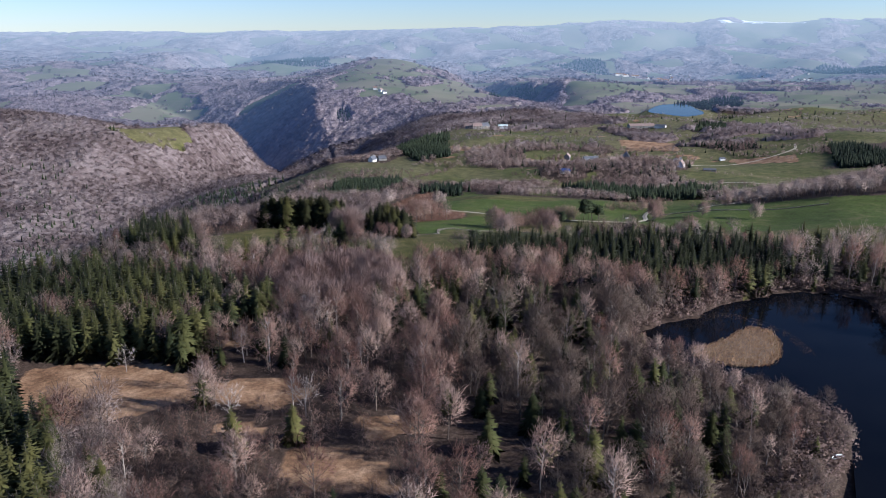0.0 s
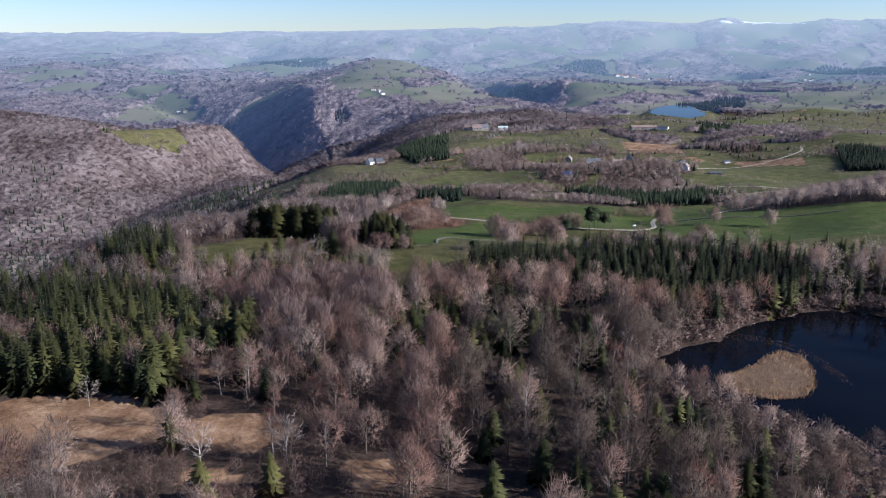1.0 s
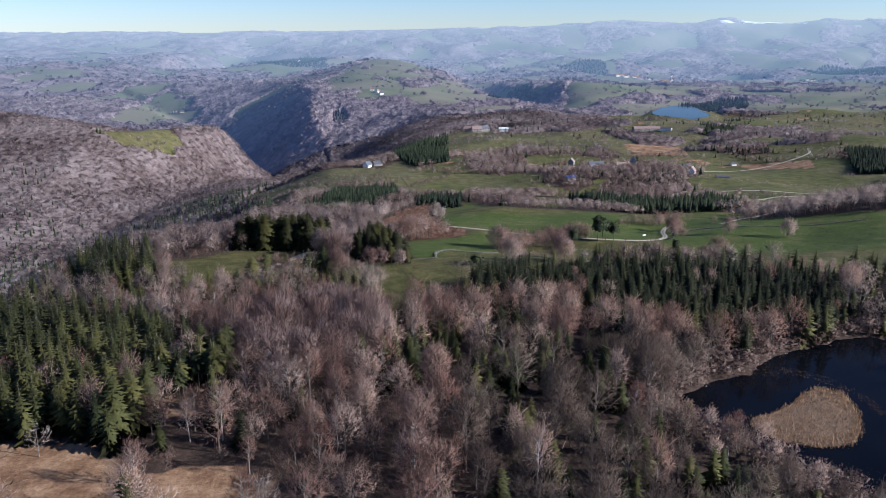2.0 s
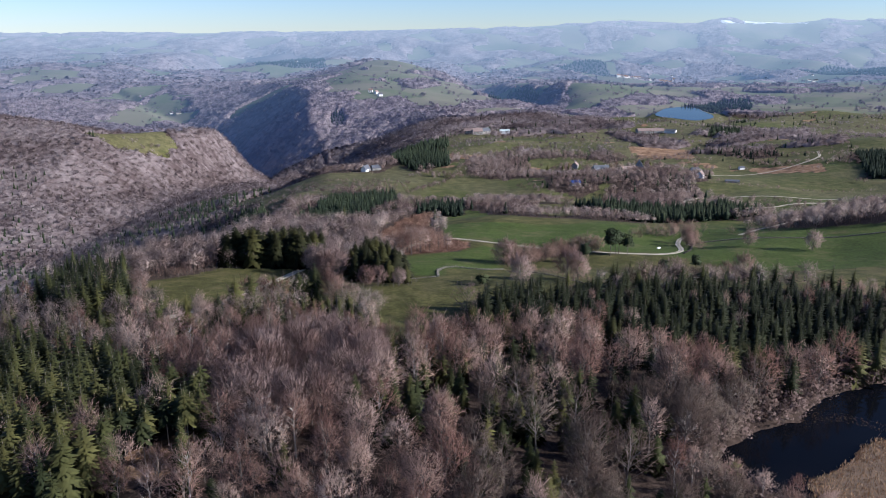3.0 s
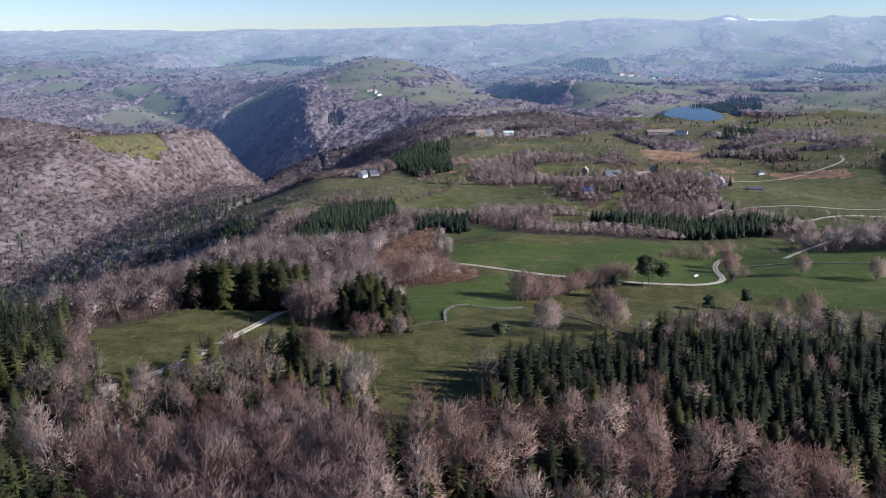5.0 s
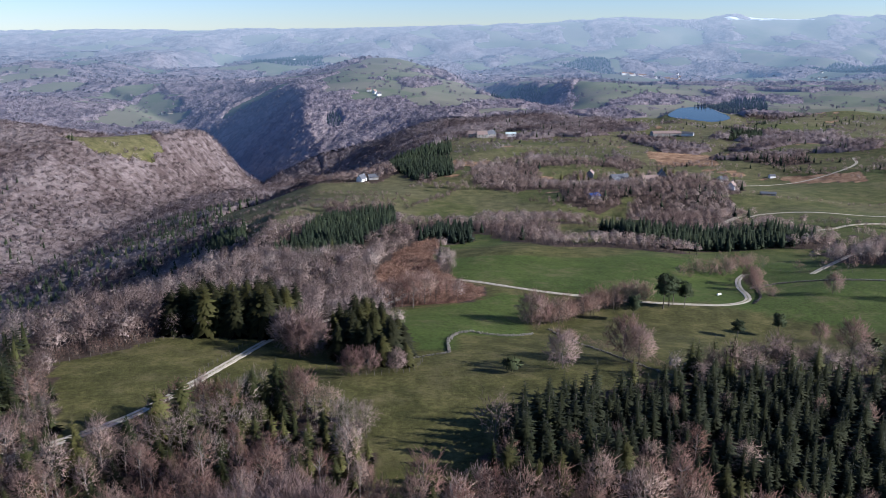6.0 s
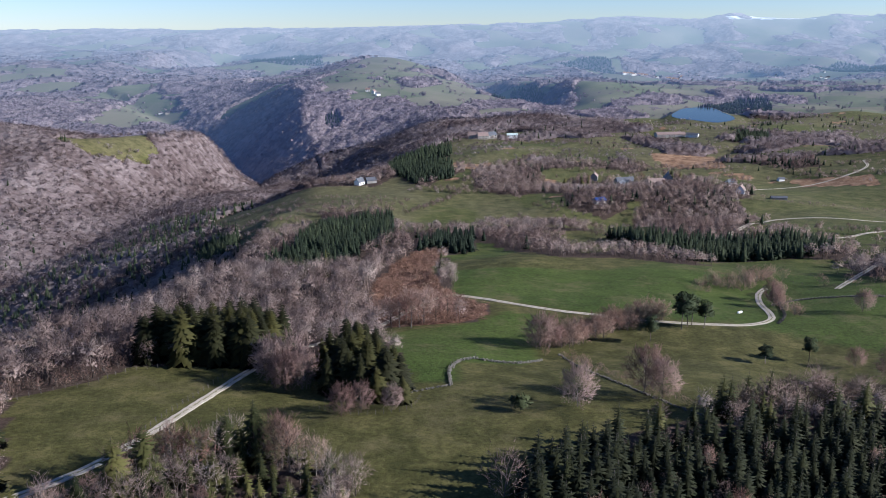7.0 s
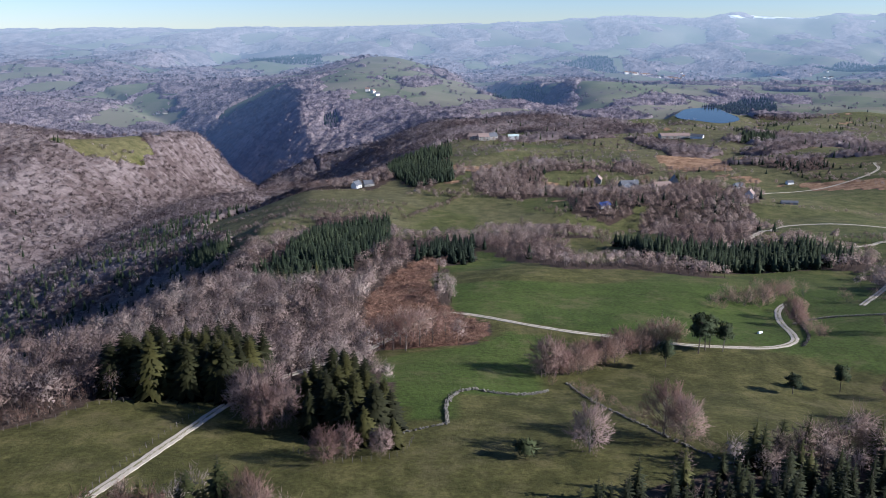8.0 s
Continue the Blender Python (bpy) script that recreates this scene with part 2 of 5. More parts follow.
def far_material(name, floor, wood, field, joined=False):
    """The hills of the far distance, a backdrop with blue haze painted as glow and colour."""
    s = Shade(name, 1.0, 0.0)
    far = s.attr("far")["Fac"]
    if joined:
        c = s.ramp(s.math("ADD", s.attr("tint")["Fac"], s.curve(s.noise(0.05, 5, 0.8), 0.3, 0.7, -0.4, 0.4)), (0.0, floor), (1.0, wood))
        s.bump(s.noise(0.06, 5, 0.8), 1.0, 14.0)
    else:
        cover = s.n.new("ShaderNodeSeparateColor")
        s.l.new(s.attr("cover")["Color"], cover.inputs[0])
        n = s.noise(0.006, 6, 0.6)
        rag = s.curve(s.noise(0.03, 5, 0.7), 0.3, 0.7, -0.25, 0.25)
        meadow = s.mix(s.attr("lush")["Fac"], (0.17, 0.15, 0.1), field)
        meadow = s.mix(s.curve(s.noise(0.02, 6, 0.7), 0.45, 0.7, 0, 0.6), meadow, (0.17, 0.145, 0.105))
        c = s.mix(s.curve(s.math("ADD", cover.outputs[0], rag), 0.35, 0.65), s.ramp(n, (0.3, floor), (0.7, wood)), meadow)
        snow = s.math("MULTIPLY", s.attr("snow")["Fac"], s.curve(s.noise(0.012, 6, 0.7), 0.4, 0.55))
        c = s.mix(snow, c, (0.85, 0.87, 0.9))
    # Haze painted with distance: blue glow here, base colour sunk to dark below.
    haze_glow = s.ramp(far, (0.0, (0.003, 0.005, 0.011)), (0.1, (0.0085, 0.0135, 0.03)), (0.3, (0.02, 0.033, 0.058)), (0.55, (0.042, 0.067, 0.104)), (0.8, (0.09, 0.128, 0.172)), (1.0, (0.17, 0.215, 0.258)))
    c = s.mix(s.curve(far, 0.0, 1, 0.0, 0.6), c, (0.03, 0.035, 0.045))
    return s.done(c, haze_glow, 1.0)


def canopy_material():
    """Leafless crowns from far off: fine twigs seen as a mottled mauve-brown fuzz, greyed in place of haze."""
    s = Shade("bare_canopy", 1.0, 0.0)
    c = s.ramp(s.attr("tint")["Fac"], (0.0, (0.135, 0.1, 0.093)), (0.5, (0.235, 0.185, 0.174)), (1.0, (0.34, 0.28, 0.263)))
    i = s.curve(s.math("ADD", s.math("MULTIPLY", s.island_random(), 0.2), s.noise(0.55, 4, 0.8)), 0.35, 0.85, 0.72, 1.28)
    g = s.n.new("ShaderNodeCombineColor")
    for k in range(3):
        s.l.new(i, g.inputs[k])
    c = s.mix(1.0, c, g.outputs[0], "MULTIPLY")
    s.bump(s.noise(0.4, 5, 0.8), 0.6, 1.5)
    t, m = s.n.new("ShaderNodeBsdfTranslucent"), s.n.new("ShaderNodeMixShader")
    m.inputs[0].default_value = 0.45
    s.l.new(c, t.inputs["Color"])
    s.l.new(s.b.outputs[0], m.inputs[1])
    s.l.new(t.outputs[0], m.inputs[2])
    s.l.new(m.outputs[0], s.n["Material Output"].inputs["Surface"])
    return s.done(c)


M = {
    "ground": ground_material(),
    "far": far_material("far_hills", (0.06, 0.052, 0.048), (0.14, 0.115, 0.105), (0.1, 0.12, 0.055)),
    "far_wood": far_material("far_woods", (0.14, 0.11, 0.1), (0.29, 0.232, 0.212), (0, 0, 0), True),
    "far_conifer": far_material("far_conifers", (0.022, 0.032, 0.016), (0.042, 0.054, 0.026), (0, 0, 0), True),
    "bark": tinted("grey_brown_bark", (0.085, 0.066, 0.053), (0.12, 0.096, 0.08), (0.16, 0.135, 0.115)),
    "birch_bark": tinted("pale_birch_bark", (0.2, 0.165, 0.14), (0.28, 0.24, 0.21), (0.36, 0.32, 0.285)),
    "twig": tinted("bare_twigs", (0.19, 0.098, 0.074), (0.31, 0.196, 0.152), (0.48, 0.35, 0.28), thin=0.4),
    "twig_joined": tinted("bare_twigs_of_woods", (0.155, 0.105, 0.088), (0.28, 0.206, 0.174), (0.41, 0.33, 0.28), joined=True, thin=0.4),
    "twig_red": tinted("reddish_beech_twigs", (0.19, 0.115, 0.095), (0.265, 0.178, 0.15), (0.35, 0.255, 0.22), thin=0.4),
    "twig_dark": tinted("dark_bare_twigs", (0.08, 0.054, 0.043), (0.13, 0.094, 0.074), (0.22, 0.17, 0.13), thin=0.4),
    "canopy": canopy_material(),
    "needle": tinted("spruce_needles", (0.02, 0.026, 0.009), (0.046, 0.05, 0.015), (0.1, 0.092, 0.028), thin=0.2),
    "needle_dark": tinted("dark_spruce_needles", (0.014, 0.015, 0.005), (0.025, 0.026, 0.007), (0.048, 0.045, 0.011), thin=0.2),
    # Bluer than the nearer needles: haze is put into this colour.
    "needle_far": tinted("conifer_needles_of_far_woods", (0.014, 0.022, 0.012), (0.026, 0.037, 0.018), (0.045, 0.056, 0.026), joined=True, thin=0.2),
    "twig_olive": tinted("olive_willow_twigs", (0.13, 0.12, 0.05), (0.2, 0.19, 0.075), (0.27, 0.25, 0.1), thin=0.4),
    "twig_pale": tinted("pale_silvery_twigs", (0.4, 0.34, 0.29), (0.5, 0.43, 0.37), (0.58, 0.5, 0.44), thin=0.4),
    "pale_bark": tinted("pale_spruce_bark", (0.26, 0.2, 0.15), (0.34, 0.27, 0.2), (0.42, 0.34, 0.26)),
    "needle_joined": tinted("spruce_needles_of_woods", (0.013, 0.016, 0.006), (0.038, 0.042, 0.013), (0.085, 0.08, 0.024), joined=True, thin=0.2),
    "pine": tinted("pine_needles", (0.03, 0.042, 0.02), (0.045, 0.058, 0.027), (0.06, 0.075, 0.036), thin=0.2),
    "shrub": tinted("bare_shrub_twigs", (0.21, 0.125, 0.095), (0.29, 0.185, 0.142), (0.38, 0.262, 0.205), thin=0.5),
    "box": tinted("evergreen_leaves", (0.03, 0.04, 0.016), (0.045, 0.055, 0.022), (0.06, 0.07, 0.03)),
    "track": plain("pale_gravel", (0.3, 0.255, 0.19), (0.46, 0.4, 0.315), 1.2, bump=0.03),
    "verge": plain("worn_grass", (0.13, 0.125, 0.055), (0.2, 0.175, 0.09), 1.5),
    "stone": tinted("dark_field_stone", (0.05, 0.045, 0.036), (0.095, 0.085, 0.068), (0.17, 0.155, 0.125)),
    "log": tinted("cut_branches", (0.1, 0.052, 0.034), (0.2, 0.115, 0.078), (0.36, 0.24, 0.17), joined=True),
    "reed": tinted("dry_reeds", (0.25, 0.145, 0.075), (0.36, 0.225, 0.12), (0.46, 0.32, 0.19), joined=True),
    "peat": plain("wet_peat", (0.09, 0.062, 0.04), (0.17, 0.115, 0.072), 1.5),
    "post": plain("weathered_wood", (0.07, 0.058, 0.046), (0.15, 0.13, 0.11), 6),
    "wall_white": plain("white_render", (0.62, 0.6, 0.56), (0.78, 0.76, 0.72), 0.6),
    "wall_stone": plain("grey_stone_wall", (0.2, 0.19, 0.17), (0.36, 0.34, 0.3), 1.4),
    "slate": plain("dark_slate", (0.06, 0.063, 0.07), (0.12, 0.124, 0.135), 1.6, rough=0.6),
    "tile": plain("weathered_roof_tile", (0.17, 0.12, 0.1), (0.27, 0.2, 0.17), 1.5),
    "blue_sheet": plain("blue_roof_sheeting", (0.02, 0.04, 0.13), (0.03, 0.055, 0.17), 0.7, rough=0.5),
    "green_sheet": plain("pale_green_sheeting", (0.42, 0.5, 0.45), (0.55, 0.62, 0.58), 0.5, rough=0.6),
    "pane": plain("dark_window_glass", (0.02, 0.024, 0.03), (0.04, 0.045, 0.05), 0.5, rough=0.15, spec=0.5),
    "paint": plain("white_painted_metal", (0.74, 0.74, 0.72), (0.82, 0.82, 0.8), 3, rough=0.5),
}


def water_material():
    s = Shade("dark_pond_water", 0.05, 0.06)
    s.b.inputs["IOR"].default_value = 1.33
    s.bump(s.noise(1.6, 3, 0.5), 0.12, 0.05)
    return s.done(s.ramp(s.noise(0.05, 3), (0.3, (0.002, 0.0025, 0.004)), (0.7, (0.004, 0.0045, 0.006))))


M["water"] = water_material()


# ---- what grows where ----
def inside(x, y, poly):
    """Which points lie in a polygon given as a flat run of x, y."""
    p = np.array(poly, float).reshape(-1, 2)
    hit = np.zeros(np.shape(x), bool)
    for (x0, y0), (x1, y1) in zip(p, np.roll(p, -1, 0)):
        cross = (y0 > y) != (y1 > y)
        with np.errstate(divide="ignore", invalid="ignore"):
            hit ^= cross & (x < (x1 - x0) * (y - y0) / (y1 - y0 + 1e-9) + x0)
    return hit


PASTURE = [-75, 256, -88, 285, -104, 316, -98, 323, -91, 324, -88, 331, -84, 339, -63, 337, -54, 336, -49, 333, -32, 313, -23, 305, -12, 308,
           -11, 322, -16, 348, -20, 362, -26, 390, 7, 389, 9, 402, 2, 423, -2, 476, 17, 548, 51, 493, 82, 507, 115, 485, 150, 490, 172, 462,
           188, 436, 230, 416, 330, 396, 330, 300, 130, 294, 105, 304, 75, 309, 48, 301, 27, 290, 11, 279, 5, 264, 3, 246, -12, 245, -18, 262, -20, 278, -29, 282, -46, 287, -58, 281, -63, 266]
GREEN_PLOT = [-18, 383, 8, 389, 18, 402, 35, 396, 24, 365, 20, 346, 2, 347, -2, 326, -11, 328, -20, 362]
GREEN_MEADOW = [-2, 476, 17, 548, 51, 493, 82, 507, 115, 485, 150, 490, 172, 462, 188, 436, 330, 396, 330, 330, 140, 350, 95, 390, 46, 403, 2, 423]
HOME_FIELDS = [
    [-205, 800, -150, 690, -130, 606, -101, 545, -96, 580, -84, 660, -92, 700, -40, 703, -34, 666, -8, 716, -13, 767, -22, 783, -48, 822, -82, 832, -117, 832, -185, 880, -213, 845],
    [-33, 657, -4, 792, 52, 785, 68, 723, 58, 680, 14, 638],
    [227, 726, 278, 754, 420, 749, 300, 500, 206, 562, 193, 601],
    [295, 881, 420, 823, 400, 767, 242, 741],
    [3, 1009, 62, 1063, 87, 981, 70, 930, 8, 919],
    [82, 1061, 205, 1081, 202, 1010, 153, 979, 82, 992],
]
FAR_FIELDS = [
    [-505, 1228, -530, 1380, -470, 1420, -420, 1340, -425, 1270, -441, 1214, -463, 1206],
    [-660, 2063, -663, 2154, -748, 2305, -804, 2376, -870, 2300, -830, 2040, -808, 1935, -711, 1893],
    [520, 2390, 600, 2900, 860, 2980, 1360, 3080, 1800, 2900, 1700, 2440, 820, 2300],
    [-297, 1960, -250, 2040, -123, 1990, -60, 1890, -85, 1740, -150, 1710, -223, 1790],
    [-96, 1707, -60, 1900, 20, 2060, 90, 1960, 60, 1700, 20, 1610],
    [-260, 2300, -120, 2200, 0, 2420, -40, 2800, -200, 2760],
]
OPEN_LAND = HOME_FIELDS + FAR_FIELDS
DRY_LAND = [
    [-56, 166, -40, 170, -30, 160, -38, 152, -52, 156],
    [-20, 150, -8, 152, -4, 144, -14, 140],
    [-104, 173, -94, 177, -69, 176, -58, 168, -57, 159, -66, 151, -80, 146, -95, 147],
    [-32, 137, -21, 138, -11, 131, -9, 123, -23, 121, -33, 130],
    [-51, 149, -42, 148, -36, 141, -44, 137],
    [-64, 186, -55, 185, -47, 197, -52, 205, -61, 198],
    [237, 1023, 312, 1038, 290, 930, 231, 950],
    [330, 881, 400, 850, 380, 812, 330, 840],
]
CLEARCUT = [-31, 415, -30, 450, -26, 492, -13, 527, 2, 541, -5, 506, -8, 479, -5, 438, 11, 411, 10, 394, 0, 390, -17, 390, -26, 396]
YARDS = [(-78, 838), (-70, 846), (203, 838), (190, 832), (166, 850), (160, 838), (145, 884), (260, 838), (242, 768), (52, 1168), (64, 1180), (40, 1174), (94, 1198), (312, 1205), (338, 1190)]
PLANTATIONS = [
    [-150, 178, -106, 180, -92, 176, -65, 177, -57, 187, -47, 195, -46, 206, -59, 216, -80, 232, -108, 240, -140, 238],
    [5, 242, 7, 262, 11, 278, 27, 284, 50, 292, 69, 296, 98, 290, 128, 274, 114, 238, 98, 231, 84, 226, 68, 221, 54, 236, 28, 248],
    [-77, 517, -81, 659, -39, 692, -30, 562, -40, 518, -46, 477, -61, 449, -86, 487],
    [92, 583, 112, 562, 150, 556, 192, 562, 198, 530, 172, 512, 146, 514, 118, 514, 98, 542],
]
LAKE_PLANTATIONS = [
    [-66, 1041, -25, 1150, 10, 1120, 8, 850, -28, 830, -55, 900],
    [-125, 168, -99, 163, -87, 150, -75, 131, -62, 104, -125, 84],
    [476, 1595, 607, 1800, 704, 1860, 692, 1771, 575, 1500, 504, 1479],
    [368, 1119, 400, 1195, 443, 1199, 422, 1134],
    [195, 2060, 200, 2420, 262, 2300, 262, 2090],
    [110, 1900, 130, 2000, 150, 1980, 140, 1880],
    [449, 890, 560, 900, 480, 740, 400, 765],
    [305, 560, 350, 668, 430, 676, 340, 500, 270, 510],
    [-531, 1195, -501, 1225, -490, 1210, -516, 1178],
]
FAR_PLANTATIONS = [
    [-225, 1640, -205, 1650, -190, 1600, -195, 1560, -220, 1580],
    [-1000, 4080, -880, 4060, -600, 3900, -474, 3330, -581, 3200, -730, 3200],
    [500, 3480, 700, 3560, 720, 3300, 600, 3220],
    [1480, 3300, 1700, 3500, 2100, 3500, 2100, 3150, 1750, 3060],
    [-175, 670, -141, 652, -108, 592, -117, 580, -148, 597],
    [-33, 444, -19, 510, -4, 574, 15, 582, 12, 520, -9, 514, -25, 482, -29, 424],
    [-128, 318, -112, 320, -101, 294, -90, 270, -104, 262, -120, 280],
]
SPRUCE_BLOCKS = PLANTATIONS + LAKE_PLANTATIONS + FAR_PLANTATIONS
SHADY_GAP = [-3, 150, 10, 152, 24, 140, 26, 124, 10, 116, -4, 124]
BEECH_GROVE = [-53, 212, -44, 234, -30, 240, -16, 234, -12, 220, -22, 206, -36, 202]
EDGE_SPRUCES = [-84, 341, -62, 338, -50, 339, -47, 352, -58, 362, -84, 356]
HAND_PLANTED = [-58, 316, -60, 345, -40, 352, -22, 350, -8, 330, -8, 300, -30, 300]
BARE_WOODS = [
    [176, 470, 190, 440, 232, 420, 330, 400, 380, 520, 300, 500, 230, 512, 186, 500],
    [172, 560, 186, 575, 206, 560, 212, 530, 190, 505, 172, 514, 182, 530],
    [18, 570, 32, 640, 58, 622, 66, 520, 96, 542, 120, 514, 125, 494, 110, 490, 77, 505, 50, 495, 35, 512],
    [137, 701, 160, 745, 200, 760, 230, 727, 200, 640, 168, 580, 120, 570],
    [107, 839, 130, 890, 174, 865, 150, 760, 138, 719, 117, 701, 92, 720],
    [180, 780, 215, 800, 250, 830, 240, 870, 190, 850],
]
BOCAGE = np.random.RandomState(11).uniform(-1, 1, (24, 3))


def field_noise(x, y, size, lo, hi):
    out = 0.0
    for a, b, p in BOCAGE[lo:hi]:
        out = out + np.sin((a * x + b * y) * 6.28 / size + p * 9)
    return out / math.sqrt(hi - lo)


def any_inside(x, y, polys):
    hit = np.zeros(np.shape(x), bool)
    for p in polys:
        hit |= inside(x, y, p)
    return hit


def parcels(x, y, size, seed):
    """Irregular fields: a random value for each field, and the metres to its boundary."""
    table = np.random.RandomState(seed).uniform(0, 1, (64, 64, 3))
    x, y = x + 14 * np.sin(y / 61.0) + 9 * np.sin(x / 43.0), y + 12 * np.sin(x / 57.0)
    i, j = np.floor(x / size).astype(int), np.floor(y / size).astype(int)
    d1, d2, val = np.full(np.shape(x), 1e9), np.full(np.shape(x), 1e9), np.zeros(np.shape(x))
    for a in (-1, 0, 1):
        for b in (-1, 0, 1):
            t = table[(i + a) % 64, (j + b) % 64]
            d = np.hypot(x - (i + a + t[..., 0]) * size, y - (j + b + t[..., 1]) * size)
            closer = d < d1
            d2 = np.where(closer, d1, np.minimum(d2, d))
            val = np.where(closer, t[..., 2], val)
            d1 = np.where(closer, d, d1)
    return val, (d2 - d1) / 2


def bocage(x, y):
    """Fields of the plateau: value, boundary distance."""
    va, ea = parcels(x, y, 62, 3)
    vb, eb = parcels(x, y, 125, 5)
    far = y > 1250
    return np.where(far, vb, va), np.where(far, eb / 1.6, ea)


def covers(x, y):
    """Grass, dry grass and brash weights, and how lush the grass is."""
    x, y = np.asarray(x, float), np.asarray(y, float)
    east = x > plateau_edge(y) + 25
    val, rim = bocage(x, y)
    slow = field_noise(x, y, 420, 0, 6)
    open_share = np.clip(0.7 + 0.14 * slow + 0.12 * sstep(150, 300, x) + 0.12 * sstep(100, 500, x) * sstep(1200, 1600, y) - 0.75 * sstep(60, -140, x) * (y < 1850), 0.0, 0.9)
    open_share = np.where((y > 1250) & (y < 2000) & (x < 300), open_share - 0.45, open_share)
    fields = east & (y > 470) & (y < 2250) & (val < open_share)
    far = (y > 2250) & (val < 0.2 + 0.26 * sstep(-200, 500, x) + 0.12 * slow)
    westmeadow = ~east & (y > 1500) & (y < 2250) & (val < 0.12)
    planted = any_inside(x, y, SPRUCE_BLOCKS) | any_inside(x, y, BARE_WOODS)
    rag = (y > 900) * (9 * np.sin(y / 17.0) + 7 * np.sin(y / 7.3 + x / 21.0) + 12 * np.sin(x / 26.0 - y / 41.0))
    grass = inside(x, y, PASTURE) | any_inside(x + rag, y + 1.4 * rag, OPEN_LAND) | ((fields | far | westmeadow) & ~planted)
    grass |= inside(x, y, HAND_PLANTED)
    heath = field_noise(x, y, 85, 3, 11) + 0.6 * field_noise(x, y, 33, 8, 16) + 0.3 * field_noise(x, y, 17, 0, 8)
    dry = any_inside(x, y, DRY_LAND) | (fields & ~planted & (heath > 1.75) & (y > 650) & ~any_inside(x, y, OPEN_LAND[:4]))
    brash = inside(x, y, CLEARCUT)
    grass &= ~dry & ~brash
    lush = np.where(inside(x, y, GREEN_PLOT) | inside(x, y, GREEN_MEADOW), 0.95, 0.22)
    lush = np.where(y > 470, 0.25 + 0.6 * ((val * 13) % 1), lush)
    lush = np.where(any_inside(x, y, OPEN_LAND[:4]), 0.6, lush)
    return grass, dry, brash, lush


def haze_depth(y):
    """How much painted haze of the far distance a place gets: 0 at the lake, 1 on the skyline."""
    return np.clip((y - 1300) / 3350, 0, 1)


# ---- ground ----
def sheet(name, rows, cols, material, zfun, reach):
    """A graded sheet of land: fine near by, coarse far off."""
    u = np.linspace(-1, 1, cols)
    y = np.repeat(rows[:, None], cols, 1)
    x = u[None, :] * reach(rows)[:, None]
    z = zfun(x, y)
    v = np.stack([x.ravel(), y.ravel(), z.ravel()], 1)
    i = np.arange(len(rows) - 1)[:, None] * cols + np.arange(cols - 1)[None, :]
    f = np.stack([i, i + 1, i + cols + 1, i + cols], -1).reshape(-1, 4)
    me = bpy.data.meshes.new(name)
    me.from_pydata(v, [], f)
    me.materials.append(material)
    me.polygons.foreach_set("use_smooth", np.ones(len(f), bool))
    g, d, b, lush = covers(v[:, 0], v[:, 1])
    col = me.attributes.new("cover", "FLOAT_COLOR", "POINT")
    col.data.foreach_set("color", np.stack([g, d, b, np.ones(len(g))], 1).astype(np.float32).ravel())
    lu = me.attributes.new("lush", "FLOAT", "POINT")
    lu.data.foreach_set("value", lush.astype(np.float32))
    val, _ = bocage(v[:, 0], v[:, 1])
    # Pale hay by field; the even share past 560 m also paints haze.
    hay_haze = me.attributes.new("hay_haze", "FLOAT", "POINT")
    hay_haze.data.foreach_set("value", (np.clip((val * 7) % 1 * 1.3 - 0.25, 0, 0.9) * sstep(600, 700, v[:, 1]) + 0.22 * sstep(560, 700, v[:, 1]) + 0.4 * inside(v[:, 0], v[:, 1], OPEN_LAND[0]) + 0.5 * inside(v[:, 0], v[:, 1], OPEN_LAND[6])).clip(0, 0.95).astype(np.float32))
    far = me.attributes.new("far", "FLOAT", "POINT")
    far.data.foreach_set("value", haze_depth(v[:, 1]).astype(np.float32))
    snow = me.attributes.new("snow", "FLOAT", "POINT")
    snow.data.foreach_set("value", ((v[:, 2] > 124) & (v[:, 0] > 1350) & (v[:, 0] < 2050)).astype(np.float32))
    return new(name, me)


def graded(a, b, step):
    out = [a]
    while out[-1] < b:
        out.append(out[-1] + step(out[-1]))
    out[-1] = b
    return np.array(out)


REACH = lambda y: 260 + 0.72 * np.maximum(y, 0)
rows_near = np.concatenate([np.arange(-400, 40, 20.0), graded(40, 1470, lambda y: 2.6 + max(0, y - 420) * 0.011)])
tagged(sheet("ground", rows_near, 270, M["ground"], ground_z, REACH), "rolling upland of pasture, leaf litter and bare woods", "ground", kind="structure")
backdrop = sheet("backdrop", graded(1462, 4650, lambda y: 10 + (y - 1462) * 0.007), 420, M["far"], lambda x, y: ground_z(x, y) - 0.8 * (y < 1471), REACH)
tagged(backdrop, "far hills in painted blue haze with a snowy summit on the skyline", "distant hills", kind="structure")


def disc(name, shape, cx, cy, r, z, label):
    """A level water surface cut to its shore."""
    n = 160
    ring = []
    for k in range(n):
        a = 2 * math.pi * k / n
        s = np.linspace(0, r, 400)
        s = s[np.argmax(shape(cx + s * math.cos(a), cy + s * math.sin(a)) > 1.06) or -1]
        ring.append((cx + s * math.cos(a), cy + s * math.sin(a), z))
    me = bpy.data.meshes.new(name)
    me.from_pydata([(cx, cy, z)] + ring, [], [(0, k + 1, (k + 1) % n + 1) for k in range(n)])
    me.materials.append(M["water"])
    return tagged(new(name, me), label, "water", kind="structure")


disc("water", pond_shape, 104, 176, 130, 0.0, "dark still pond with wooded banks")
disc("lake", lake_shape, 445, 1470, 260, -64.2, "blue lake among pastures on the plateau")


